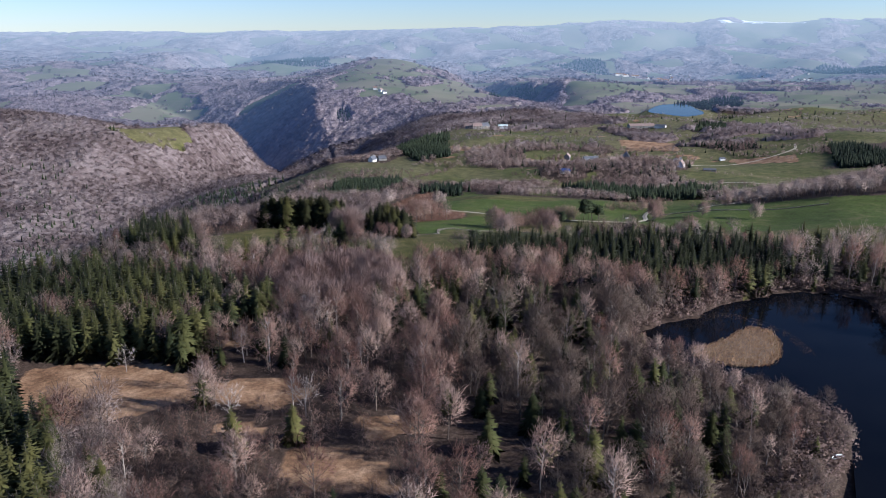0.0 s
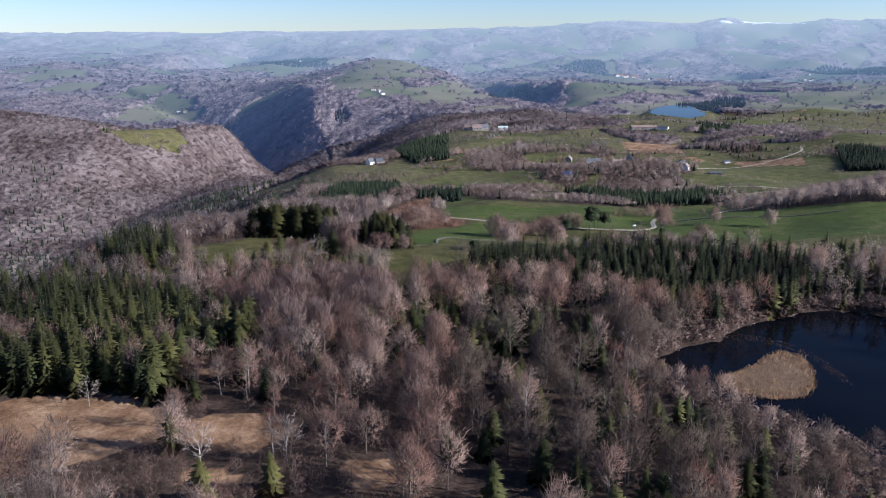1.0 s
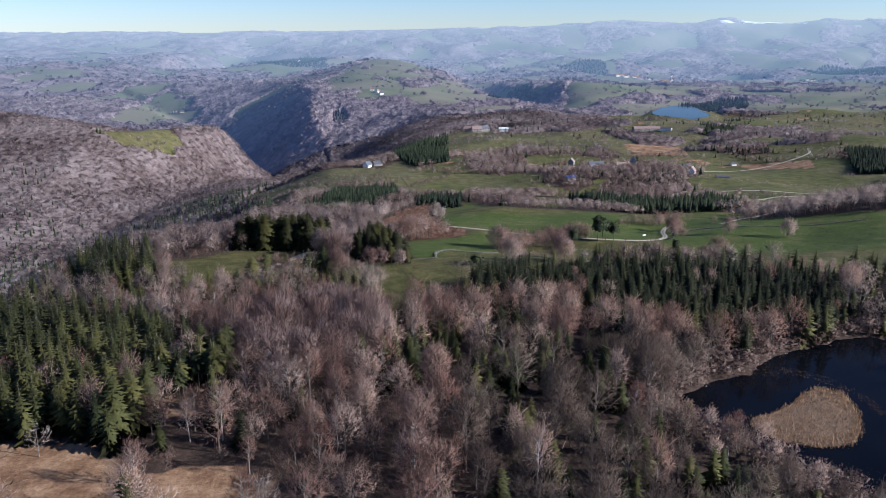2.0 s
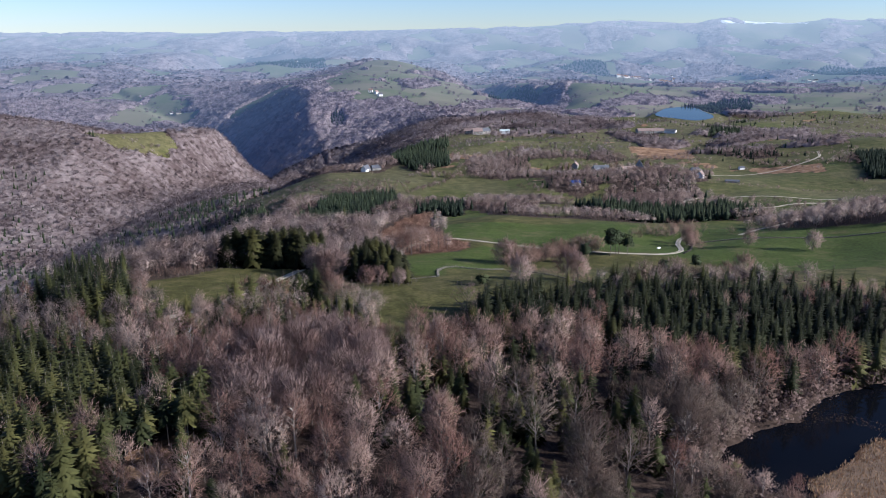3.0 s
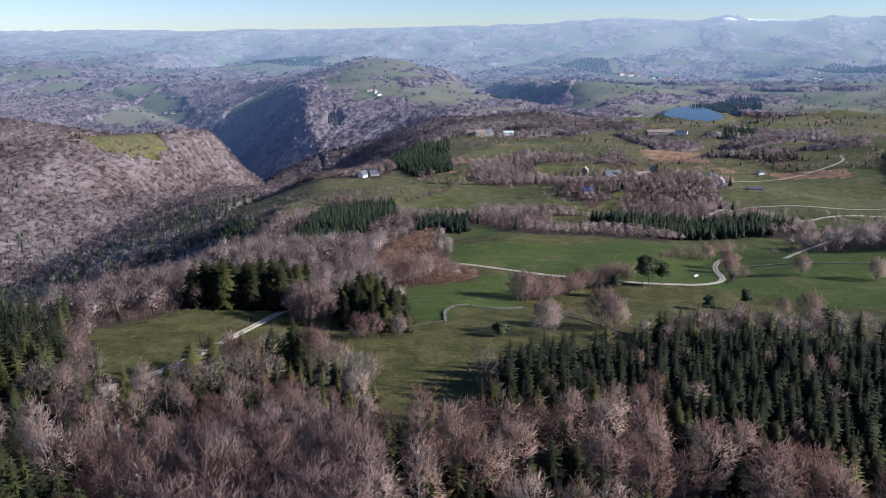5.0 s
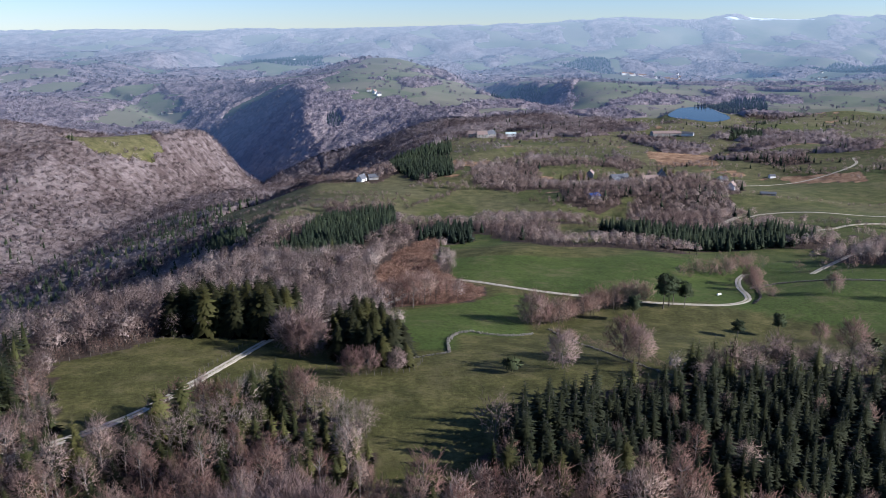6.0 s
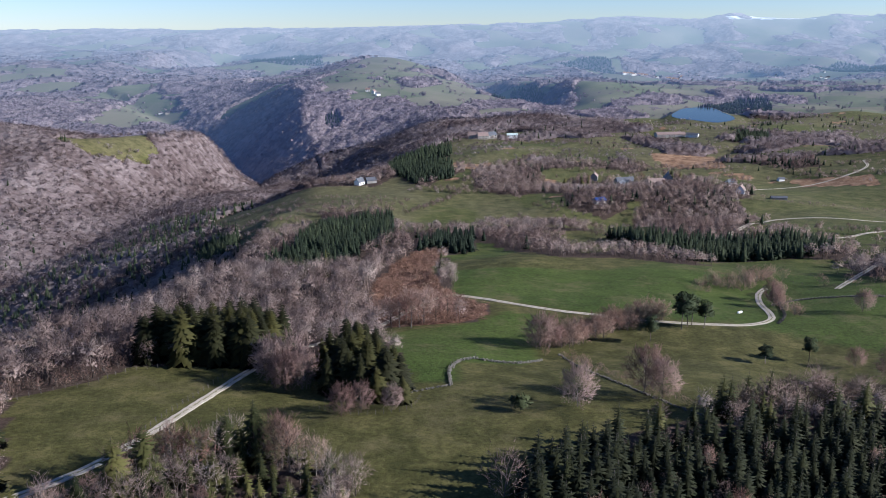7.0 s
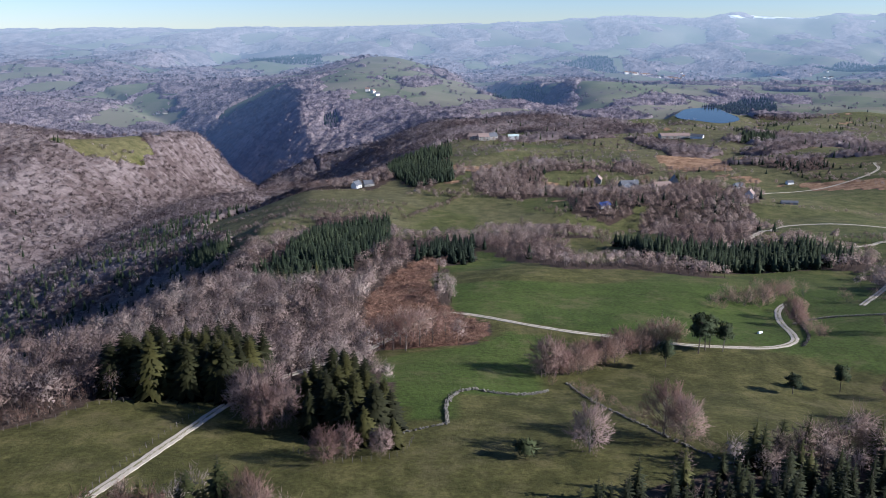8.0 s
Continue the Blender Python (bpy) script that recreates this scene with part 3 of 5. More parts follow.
# ---- trees ----
def sticks(p, q, r0, r1, sides=3):
    """Tapered prisms from p to q."""
    p, q = np.asarray(p, float), np.asarray(q, float)
    d = q - p
    d = d / (np.linalg.norm(d, axis=1, keepdims=True) + 1e-9)
    h = np.where(np.abs(d[:, 2:3]) > 0.9, [[1.0, 0, 0]], [[0, 0, 1.0]])
    a = np.cross(d, h)
    a /= np.linalg.norm(a, axis=1, keepdims=True) + 1e-9
    b = np.cross(d, a)
    n = len(p)
    vs = []
    for base, r in ((p, r0), (q, r1)):
        r = np.broadcast_to(np.asarray(r, float), (n,))[:, None]
        for k in range(sides):
            t = 2 * math.pi * k / sides
            vs.append(base + r * (a * math.cos(t) + b * math.sin(t)))
    v = np.stack(vs, 1).reshape(-1, 3)
    o = np.arange(n)[:, None] * 2 * sides
    f = []
    for k in range(sides):
        j = (k + 1) % sides
        f += [np.stack([o[:, 0] + k, o[:, 0] + j, o[:, 0] + sides + j], 1), np.stack([o[:, 0] + k, o[:, 0] + sides + j, o[:, 0] + sides + k], 1)]
    return v, np.concatenate(f)


def slivers(p, d, width, rng):
    """Thin pointed twigs from p along d."""
    n = len(p)
    side = np.cross(d, rng.normal(size=(n, 3)))
    side /= np.linalg.norm(side, axis=1, keepdims=True) + 1e-9
    w = np.broadcast_to(np.asarray(width, float), (n,))[:, None] * 0.5
    v = np.stack([p - side * w, p + side * w, p + d], 1).reshape(-1, 3)
    return v, np.arange(n * 3).reshape(-1, 3)


def merge_soft(*crowns):
    """Several soft crowns as one."""
    v, f = merge([(c[0], c[1]) for c in crowns])
    return v, f, np.concatenate([c[2] for c in crowns])


def merge(parts):
    vs, fs, o = [], [], 0
    for v, f in parts:
        vs.append(v)
        fs.append(f + o)
        o += len(v)
    return np.concatenate(vs), np.concatenate(fs)


def unit(v):
    return v / (np.linalg.norm(v, axis=-1, keepdims=True) + 1e-9)


def bare_tree(rng, h=12.0, wide=0.27, limbs=11, subs=5, twigs=11, thick=0.08, low=0.25, sturdy=True, spray=0):
    """A leafless broadleaf about h high: trunk and limbs, and an uneven dome of branches and twigs."""
    lean = rng.normal(size=2) * 0.03 * h
    s = np.linspace(0, 1, 5)
    axis = np.stack([lean[0] * s + np.sin(s * 5 + rng.uniform(0, 6)) * 0.012 * h * s, lean[1] * s + np.cos(s * 4) * 0.012 * h * s, h * 0.8 * s], 1)
    r = 0.015 * h * (1 - 0.85 * s)
    wood = [sticks(axis[:-1], axis[1:], r[:-1], r[1:], 5 if sturdy else 3)]
    az = np.arange(limbs) * 2.4 + rng.uniform(0, 0.8, limbs)
    k = (np.arange(limbs) + 0.5) / limbs
    el = np.arcsin(np.clip(-0.25 + 1.25 * k + rng.normal(size=limbs) * 0.06, -0.3, 0.99))
    puff = rng.uniform(0.72, 1.12, limbs)
    mid_z = h * (low + 1) / 2
    tip = np.stack([wide * h * np.cos(el) * np.cos(az) * puff, wide * h * np.cos(el) * np.sin(az) * puff, mid_z + (h - mid_z) * np.sin(el) * (0.8 + 0.2 * puff)], 1)
    tip[:, :2] += lean * 0.7
    bz = np.clip(tip[:, 2] - 0.95 * np.hypot(tip[:, 0], tip[:, 1]) - 0.06 * h, 0.14 * h, 0.74 * h)
    base = np.stack([np.interp(bz, axis[:, 2], axis[:, c]) for c in range(3)], 1)
    mid = base * 0.45 + tip * 0.55 + np.stack([np.cos(az), np.sin(az), 0 * az], 1) * 0.03 * h
    wood += [sticks(base, tip, 0.005 * h, 0.001 * h)] if not sturdy else [sticks(base, mid, 0.0055 * h, 0.0032 * h), sticks(mid, tip, 0.0032 * h, 0.001 * h)]
    m = limbs * subs
    i = np.repeat(np.arange(limbs), subs)
    t = np.tile(np.linspace(0.0, 1.0, subs), limbs)[:, None]
    bp = mid[i] * (1 - t) + tip[i] * t
    heart = np.array([lean[0], lean[1], h * (low * 0.5 + 0.3)])
    out = unit(bp - heart)
    bd = unit(out + rng.normal(size=(m, 3)) * 0.75)
    bl = h * 0.15 * rng.uniform(0.6, 1.15, m)
    bq = bp + bd * bl[:, None]
    crown = [slivers(bp, bq - bp, 0.007 * h, rng)]
    j = np.repeat(np.arange(m), twigs)
    n = len(j)
    u = rng.uniform(-0.5, 1.0, n)[:, None]
    tp = bp[j] + (bq - bp)[j] * u
    long = rng.uniform(0, 1, n) < 0.5
    td = unit(out[j] * 0.9 + bd[j] * 0.6 + rng.normal(size=(n, 3)) * np.where(long, 0.55, 0.9)[:, None] + [0, 0, 0.1])
    td = td * (h * np.where(long, 0.14, 0.085) * rng.uniform(0.6, 1.2, n))[:, None]
    crown.append(slivers(tp, td, np.where(long, 1.0, 0.8) * thick * h / 12, rng))
    if spray:
        o = unit(rng.normal(size=(spray, 3)) + [0, 0, 0.45])
        wave = 1 + 0.16 * np.sin(o[:, 0] * 5 + rng.uniform(0, 6)) + 0.16 * np.sin(o[:, 1] * 6 + o[:, 2] * 4)
        at = np.array([lean[0] * 0.7, lean[1] * 0.7, mid_z]) + o * [wide * h * 0.95, wide * h * 0.95, (h - mid_z) * 0.92] * (wave * rng.uniform(0.35, 1.0, spray) ** 0.5)[:, None]
        sd = unit(o + rng.normal(size=(spray, 3)) * 0.55 + [0, 0, 0.2]) * (h * 0.085 * rng.uniform(0.5, 1.2, spray))[:, None]
        crown.append(slivers(at, sd, 0.009 * h, rng))
    return merge(wood), domed(merge(crown), h * (0.3 + 0.3 * low))


def spruce(rng, h=13.0, radius=2.3, whorls=17, per=9, detail=2, low=0.06):
    """A spruce: straight trunk and drooping, ragged whorls of needled boughs."""
    trunk = sticks(np.array([[0, 0, 0], [0, 0, h * 0.5]]), np.array([[0, 0, h * 0.5], [0, 0, h]]), [0.013 * h, 0.008 * h], [0.008 * h, 0.001 * h], 5)
    ring = [(0.5 * radius * math.cos(a), 0.5 * radius * math.sin(a), h * low) for a in np.arange(6) * 1.047]
    v, f, o = ring + [(0, 0, h * 0.9)], [(k, (k + 1) % 6, 6) for k in range(6)], 7
    for w in range(whorls):
        k = (w + rng.uniform(-0.2, 0.2)) / (whorls - 1)
        z = h * (low + (0.985 - low) * k)
        rad = radius * max(0.0, 1 - max(k, 0.0) ** 1.5) ** 0.85 * rng.uniform(0.7, 1.18) + 0.15
        n = max(4, int(per * (1 - 0.5 * k)))
        a0 = rng.uniform(0, 6.3)
        z0 = z
        for b in range(n):
            z = z0 + rng.uniform(-0.5, 0.5) * h / whorls
            a = a0 + 6.283 * b / n + rng.uniform(-0.2, 0.2)
            ln = rad * rng.uniform(0.55, 1.35)
            c, s = math.cos(a), math.sin(a)
            droop = -0.42 * ln + 0.75 * ln * k
            wid = ln * 0.3 + 0.12
            pts = [(0, 0, 0.12 * ln), (0.55 * ln, wid * 0.5, droop * 0.5), (0.55 * ln, -wid * 0.5, droop * 0.5), (ln, 0, droop + rng.uniform(-0.08, 0.1) * ln), (0.5 * ln, 0, droop * 0.35 + 0.16 * ln)]
            v += [(p * c - q * s, p * s + q * c, z + e) for p, q, e in pts]
            f += [(o, o + 1, o + 4), (o, o + 4, o + 2), (o + 4, o + 1, o + 3), (o + 4, o + 3, o + 2)] if detail > 1 else [(o, o + 1, o + 3), (o, o + 3, o + 2)]
            o += 5
    return trunk, domed((np.array(v), np.array(f)), h * 0.3, 0.25, 0.35)


def pine(rng, h=9.0, spread=2.6, clumps=46, needles=14):
    """A pine with a bare stem and a flat, cloudy head of needle tufts."""
    top = np.array([0.05 * h, 0, h * 0.95])
    s = np.linspace(0, 1, 5)
    axis = top * s[:, None]
    wood = [sticks(axis[:-1], axis[1:], 0.017 * h * (1 - 0.7 * s[:-1]), 0.017 * h * (1 - 0.7 * s[1:]), 5)]
    k = rng.uniform(0.5, 1.0, clumps)
    az = rng.uniform(0, 6.3, clumps)
    rr = spread * np.sqrt(rng.uniform(0.05, 1, clumps)) * (1.15 - 0.55 * k)
    c = np.stack([0.05 * h * k + rr * np.cos(az), rr * np.sin(az), h * k + rng.uniform(-0.2, 0.4, clumps)], 1)
    root = np.stack([0.05 * h * k, 0 * k, h * (k - 0.08)], 1)
    wood.append(sticks(root, c, 0.05, 0.02))
    j = np.repeat(np.arange(clumps), needles)
    p = c[j] + rng.normal(size=(len(j), 3)) * [0.3, 0.3, 0.16]
    d = unit(rng.normal(size=(len(j), 3)) + [0, 0, 0.5]) * rng.uniform(0.4, 0.8, len(j))[:, None]
    return merge(wood), domed(slivers(p, d, 0.3, rng), h * 0.6)


def tuft(rng, h, radius, count, wide, stem=True):
    """A low-cost leafless tree: short twigs that stand out from an uneven, lobed dome."""
    lobes = 6
    la, lk = rng.uniform(0, 6.3, lobes), rng.uniform(0, 1, lobes)
    lc = np.stack([radius * 0.5 * np.cos(la), radius * 0.5 * np.sin(la), h * (0.38 + 0.36 * lk)], 1)
    lc[0] = (0, 0, h * 0.72)
    i = rng.randint(0, lobes, count)
    o = unit(rng.normal(size=(count, 3)) + [0, 0, 0.35])
    p = lc[i] + o * (radius * 0.5 * rng.uniform(0.35, 1.0, count))[:, None] * [1, 1, 0.9]
    d = unit(o + rng.normal(size=(count, 3)) * 0.6 + [0, 0, 0.3]) * (h * 0.15 * rng.uniform(0.6, 1.3, count))[:, None]
    half = count // 2
    parts = [slivers(p[:half], d[:half] * 1.7, wide, rng), slivers(p[half:], d[half:], wide * 1.3, rng)]
    if stem:
        parts.append(sticks(np.zeros((1, 3)), np.array([[0, 0, h * 0.6]]), 0.014 * h, 0.005 * h))
    return domed(merge(parts), h * 0.35)


def clump_tree(rng, h, radius, clumps, size, twigs, wide, stem=False):
    """A leafless tree from far off: a lobed, uneven crown of small matted clumps with twigs that stand out of it."""
    lobes = 7
    la, lk = rng.uniform(0, 6.3, lobes), rng.uniform(0, 1, lobes)
    lc = np.stack([radius * 0.52 * np.cos(la), radius * 0.52 * np.sin(la), h * (0.36 + 0.34 * lk)], 1)
    lc[0] = (0, 0, h * 0.68)
    i = rng.randint(0, lobes, clumps)
    o = unit(rng.normal(size=(clumps, 3)) + [0, 0, 0.3])
    p = lc[i] + o * (radius * 0.48 * rng.uniform(0.6, 1.08, clumps))[:, None]
    t1 = unit(np.cross(o, rng.normal(size=(clumps, 3))))
    t2 = np.cross(o, t1)
    w = (size * rng.uniform(0.6, 1.3, clumps))[:, None]
    k = rng.uniform(-0.3, 0.3, (clumps, 3, 1))
    v = np.stack([p + w * (t1 + o * k[:, 0]), p + w * (-0.5 * t1 + 0.8 * t2 + o * k[:, 1]), p + w * (-0.5 * t1 - 0.8 * t2 + o * k[:, 2])], 1).reshape(-1, 3)
    parts = [(v, np.arange(clumps * 3).reshape(-1, 3))]
    j = rng.randint(0, lobes, twigs)
    o = unit(rng.normal(size=(twigs, 3)) + [0, 0, 0.5])
    q = lc[j] + o * (radius * 0.42)
    parts.append(slivers(q, unit(o + rng.normal(size=(twigs, 3)) * 0.4 + [0, 0, 0.35]) * (h * 0.17 * rng.uniform(0.6, 1.2, twigs))[:, None], wide, rng))
    if stem:
        parts.append(sticks(np.zeros((1, 3)), np.array([[0, 0, h * 0.6]]), 0.014 * h, 0.005 * h))
    return domed(merge(parts), h * 0.32)


def domed(vf, heart, up=0.35, flat=1.0):
    """Turns the faces of a crown outwards and shades it as one soft mass: vertices, faces and normals."""
    v, f = vf
    a, b, c = v[f[:, 0]], v[f[:, 1]], v[f[:, 2]]
    out = (a + b + c) / 3 - [0, 0, heart]
    back = np.sum(np.cross(b - a, c - a) * out, 1) < 0
    f = np.where(back[:, None], f[:, ::-1], f)
    return v, f, unit(unit((v - [0, 0, heart]) * [1, 1, flat]) + [0, 0, up])


def mesh_of(name, vf, material):
    v, f, *soft_n = vf
    me = bpy.data.meshes.new(name)
    me.from_pydata(v, [], f)
    if soft_n:
        me.polygons.foreach_set("use_smooth", np.ones(len(f), bool))
        me.normals_split_custom_set_from_vertices(soft_n[0])
    me.materials.append(material)
    return me


def joined(name, templates, which, pos, size, turn, tint, material, label, category, far=False):
    """One object that holds many small plants of the given templates."""
    vs, fs, ts, ns, o = [], [], [], [], 0
    for k, (v, f, *soft_n) in enumerate(templates):
        m = which == k
        if not m.any():
            continue
        c, s, z = np.cos(turn[m])[:, None], np.sin(turn[m])[:, None], size[m]
        x = (v[None, :, 0] * c - v[None, :, 1] * s) * z[:, :1] + pos[m, 0:1]
        y = (v[None, :, 0] * s + v[None, :, 1] * c) * z[:, :1] + pos[m, 1:2]
        h = v[None, :, 2] * z[:, 1:2] + pos[m, 2:3]
        n = m.sum()
        vs.append(np.stack([x, y, h], -1).reshape(-1, 3))
        fs.append((f[None] + (np.arange(n) * len(v))[:, None, None] + o).reshape(-1, 3))
        ts.append(np.repeat(tint[m], len(v)))
        if soft_n:
            q = soft_n[0]
            ns.append(np.stack([q[None, :, 0] * c - q[None, :, 1] * s, q[None, :, 0] * s + q[None, :, 1] * c, np.repeat(q[None, :, 2], n, 0)], -1).reshape(-1, 3))
        o += n * len(v)
    v, f, t = np.concatenate(vs), np.concatenate(fs), np.concatenate(ts)
    me = bpy.data.meshes.new(name)
    me.vertices.add(len(v))
    me.vertices.foreach_set("co", v.astype(np.float32).ravel())
    me.loops.add(len(f) * 3)
    me.loops.foreach_set("vertex_index", f.astype(np.int32).ravel())
    me.polygons.add(len(f))
    me.polygons.foreach_set("loop_start", np.arange(0, len(f) * 3, 3, dtype=np.int32))
    me.update(calc_edges=True)
    if ns:
        me.polygons.foreach_set("use_smooth", np.ones(len(f), bool))
        me.normals_split_custom_set_from_vertices(np.concatenate(ns))
    a = me.attributes.new("tint", "FLOAT", "POINT")
    a.data.foreach_set("value", t.astype(np.float32))
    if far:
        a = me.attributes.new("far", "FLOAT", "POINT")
        a.data.foreach_set("value", haze_depth(v[:, 1]).astype(np.float32))
    me.materials.append(material)
    return tagged(new(name, me), label, category, kind="stuff")


def jittered(x0, x1, y0, y1, step, rng):
    gx, gy = np.meshgrid(np.arange(x0, x1, step), np.arange(y0, y1, step))
    gx = gx + rng.uniform(-0.48, 0.48, gx.shape) * step
    gy = gy + rng.uniform(-0.48, 0.48, gy.shape) * step
    return gx.ravel(), gy.ravel()


# ---- the woods ----
def wooded(x, y):
    g, d, b, _ = covers(x, y)
    return ~g & ~d & ~b & ~inside(x, y, HAND_PLANTED) & ~inside(x, y, EDGE_SPRUCES) & (pond_shape(x, y) > 1.06) & ((lake_shape(x, y) > 1.15) | (y < 1000))


def proto(name, vfs, bark, leaf, label, category, group):
    """Models of a tree, each an empty with its trunk and crown; they stand for single trees later."""
    out = []
    for trunk, crown in vfs:
        out.append([(("trunk"), mesh_of("trunk", trunk, M[bark])), ("crown", mesh_of("crown", crown, M[leaf]))])
    return dict(name=name, models=out, label=label, category=category, group=group)


def stand(kind, x, y, size, turn, model=None, label="", tall=None):
    """One tree as a thing of its own."""
    base = tagged(new(kind["name"]), label or kind["label"], kind["category"], kind["group"])
    z = float(ground_z(x, y)) - 0.12
    base.matrix_basis = pose(x, y, z, 0, 0, math.degrees(turn)) @ Matrix.Diagonal((size, size, tall or size, 1))
    for part_name, me in kind["models"][(model if model is not None else int(turn * 997)) % len(kind["models"])]:
        ob = new(part_name, me)
        ob.parent = base
    return base


rng = np.random.RandomState(21)
RS = np.random.RandomState
SPRUCE_VF = [spruce(RS(k), 13, r, w, p) for k, (r, w, p) in enumerate(((2.9, 30, 15), (3.2, 28, 16), (2.4, 28, 14), (3.0, 31, 14), (3.4, 25, 15), (2.7, 19, 11)))]
BARE_VF = [bare_tree(RS(30 + k), 11, w, 18, 4, 6, 0.085, 0.2, True, 420) for k, w in enumerate((0.3, 0.34, 0.27, 0.32, 0.29))]
BIRCH_VF = [bare_tree(RS(50 + k), 12, 0.18, 16, 4, 5, 0.065, 0.25, True, 320) for k in range(3)]
SHRUB_VF = [bare_tree(RS(60 + k), 4.2, 0.46, 14, 3, 6, 0.13, 0.0, True, 260) for k in range(3)]
THIN_VF = [bare_tree(RS(40 + k), 11, w, 11, 3, 4, 0.1, 0.22, False, 260) for k, w in enumerate((0.3, 0.34, 0.27, 0.32))]
PINE_VF = [pine(RS(64 + k), 9, 2.9, 75, 22) for k in range(3)]
KINDS = {
    "spruce": proto("spruce_tree", SPRUCE_VF, "bark", "needle", "dark green spruce standing in the dense wood", "spruce tree", "spruces of the wood"),
    # The plantation's shade is put into these darker needles.
    "shaded_spruce": proto("spruce_tree", SPRUCE_VF, "bark", "needle_dark", "dark olive spruce, shade put into its needle colour, of a dense plantation by the pasture", "spruce tree", "spruces of the plantation"),
    "bare": proto("broadleaf_tree", BARE_VF, "bark", "twig", "leafless mauve-brown broadleaf tree among others in the wood", "bare tree", "bare trees of the wood"),
    "alder": proto("alder_tree", BARE_VF, "bark", "twig_dark", "dark leafless tree in the wood by the pond", "alder", "alders by the pond"),
    "birch": proto("birch_tree", BIRCH_VF, "birch_bark", "twig", "slim leafless birch with pale bark in the wood", "birch", "birches of the wood"),
    "beech": proto("beech_tree", [bare_tree(RS(230 + k), 11, 0.36, 24, 5, 9, 0.085, 0.08, True, 900) for k in range(3)], "bark", "twig_red", "broad leafless reddish beech in a grove of the wood", "beech", "beeches of the grove"),
    "shrub": proto("shrub", SHRUB_VF, "bark", "shrub", "low leafless brown shrub on rough dry grass", "shrub", "shrubs of the rough ground"),
    "pine": proto("pine_tree", PINE_VF, "bark", "pine", "green pine with a bare stem on the pasture", "pine tree", "pines of the pasture"),
}


def near_woods():
    """The wood below the camera: the nearest trees as things, the rest joined."""
    xs, ys = jittered(-170, 180, 74, 306, 5.2, rng)
    xb, yb = jittered(-110, -4, 76, 172, 4.0, rng)
    xe, ye = jittered(-120, 8, 228, 292, 5.0, rng)
    xs, ys = np.concatenate([xs, xb, xe]), np.concatenate([ys, yb, ye])
    xc, yc = jittered(-170, 180, 74, 306, 3.3, rng)
    keep = any_inside(xc, yc, SPRUCE_BLOCKS)
    drop = any_inside(xs, ys, SPRUCE_BLOCKS)
    x, y = np.concatenate([xs[~drop], xc[keep]]), np.concatenate([ys[~drop], yc[keep]])
    block = np.concatenate([np.zeros((~drop).sum(), bool), np.ones(keep.sum(), bool)])
    ok = wooded(x, y) & (np.abs(x) < 62 + 0.62 * y)
    gap = inside(x, y, SHADY_GAP) & (rng.uniform(0, 1, len(x)) < 0.7)
    ok &= ~gap
    x, y, block = x[ok], y[ok], block[ok]
    n = len(x)
    luck = rng.uniform(0, 1, n)
    grove = field_noise(x, y, 75, 0, 6)
    scrub = (x < -5) & (y < 172) | (x < -20) & (y < 150)
    conifer = np.where(block, luck < 0.95, luck < np.where(scrub, 0.02, np.where(x > 2, 0.44, np.where((y > 236) & (x < -8), 0.5, np.where(y > 225, 0.42, 0.24))) + 0.18 * grove))
    conifer &= (pond_shape(x, y) > 1.7) | (y > 216) | (luck < 0.1)
    birch = ~conifer & (rng.uniform(0, 1, n) < np.where(scrub, 0.03, 0.2) + 0.12 * field_noise(x, y, 60, 6, 12))
    pondside = (x > 2) & (y < 215) & (x + 0.25 * (y - 150) > 8)
    shrub = scrub & ~conifer & (rng.uniform(0, 1, n) < 0.93)
    birch &= ~shrub
    size = np.where(block, np.where(x > 0, rng.uniform(0.48, 0.78, n) + 0.2 * (x < 28), rng.uniform(0.72, 1.08, n)), rng.uniform(0.68, 1.25, n))
    size = np.where(conifer & ~block, size * 0.72, size)
    grown = inside(x, y, BEECH_GROVE)
    conifer &= ~grown
    size = np.where((y > 272) & (x > 30) & ~conifer, 0.55, size)
    size = np.where((y > 236) & (x < -8) & ~block, size * 0.75, size)
    size = np.where((pond_shape(x, y) < 2.1) & (y < 190), size * (0.45 + 0.45 * (pond_shape(x, y) - 1.0)), size)
    turn, tint = rng.uniform(0, 6.28, n), np.clip(0.5 + 0.25 * grove + rng.normal(size=n) * 0.22, 0, 1)
    birch &= ~grown
    beech = grown & ~shrub
    size = np.where(beech, rng.uniform(0.9, 1.25, n), size)
    bare = ~conifer & ~birch & ~shrub & ~pondside & ~beech
    alder = ~conifer & ~birch & ~shrub & pondside
    # Joined trees on the pond side take a darker tint as well.
    tint = np.where(pondside, tint * 0.4, tint)
    # Joined spruces of the right plantation: shade put in as a darker tint.
    tint = np.where(block & (x > 0), tint * 0.3, tint)
    order = np.hypot(x * 0.8, y - 150)
    single = np.zeros(n, bool)
    size = np.where(shrub, rng.uniform(0.5, 1.05, n), size)
    for mask, kind, most in ((conifer & ~(block & (x > 0)), "spruce", 130), (conifer & block & (x > 0), "shaded_spruce", 60), (bare, "bare", 280), (alder, "alder", 220), (birch, "birch", 200), (shrub, "shrub", 280), (beech, "beech", 120)):
        pick = np.where(mask)[0]
        pick = pick[np.argsort(order[pick])][:most]
        single[pick] = True
        for k in pick:
            stand(KINDS[kind], x[k], y[k], size[k], turn[k])
    pos = np.stack([x, y, ground_z(x, y) - 0.1], 1)
    s2 = np.stack([size, size], 1)
    rest = ~single
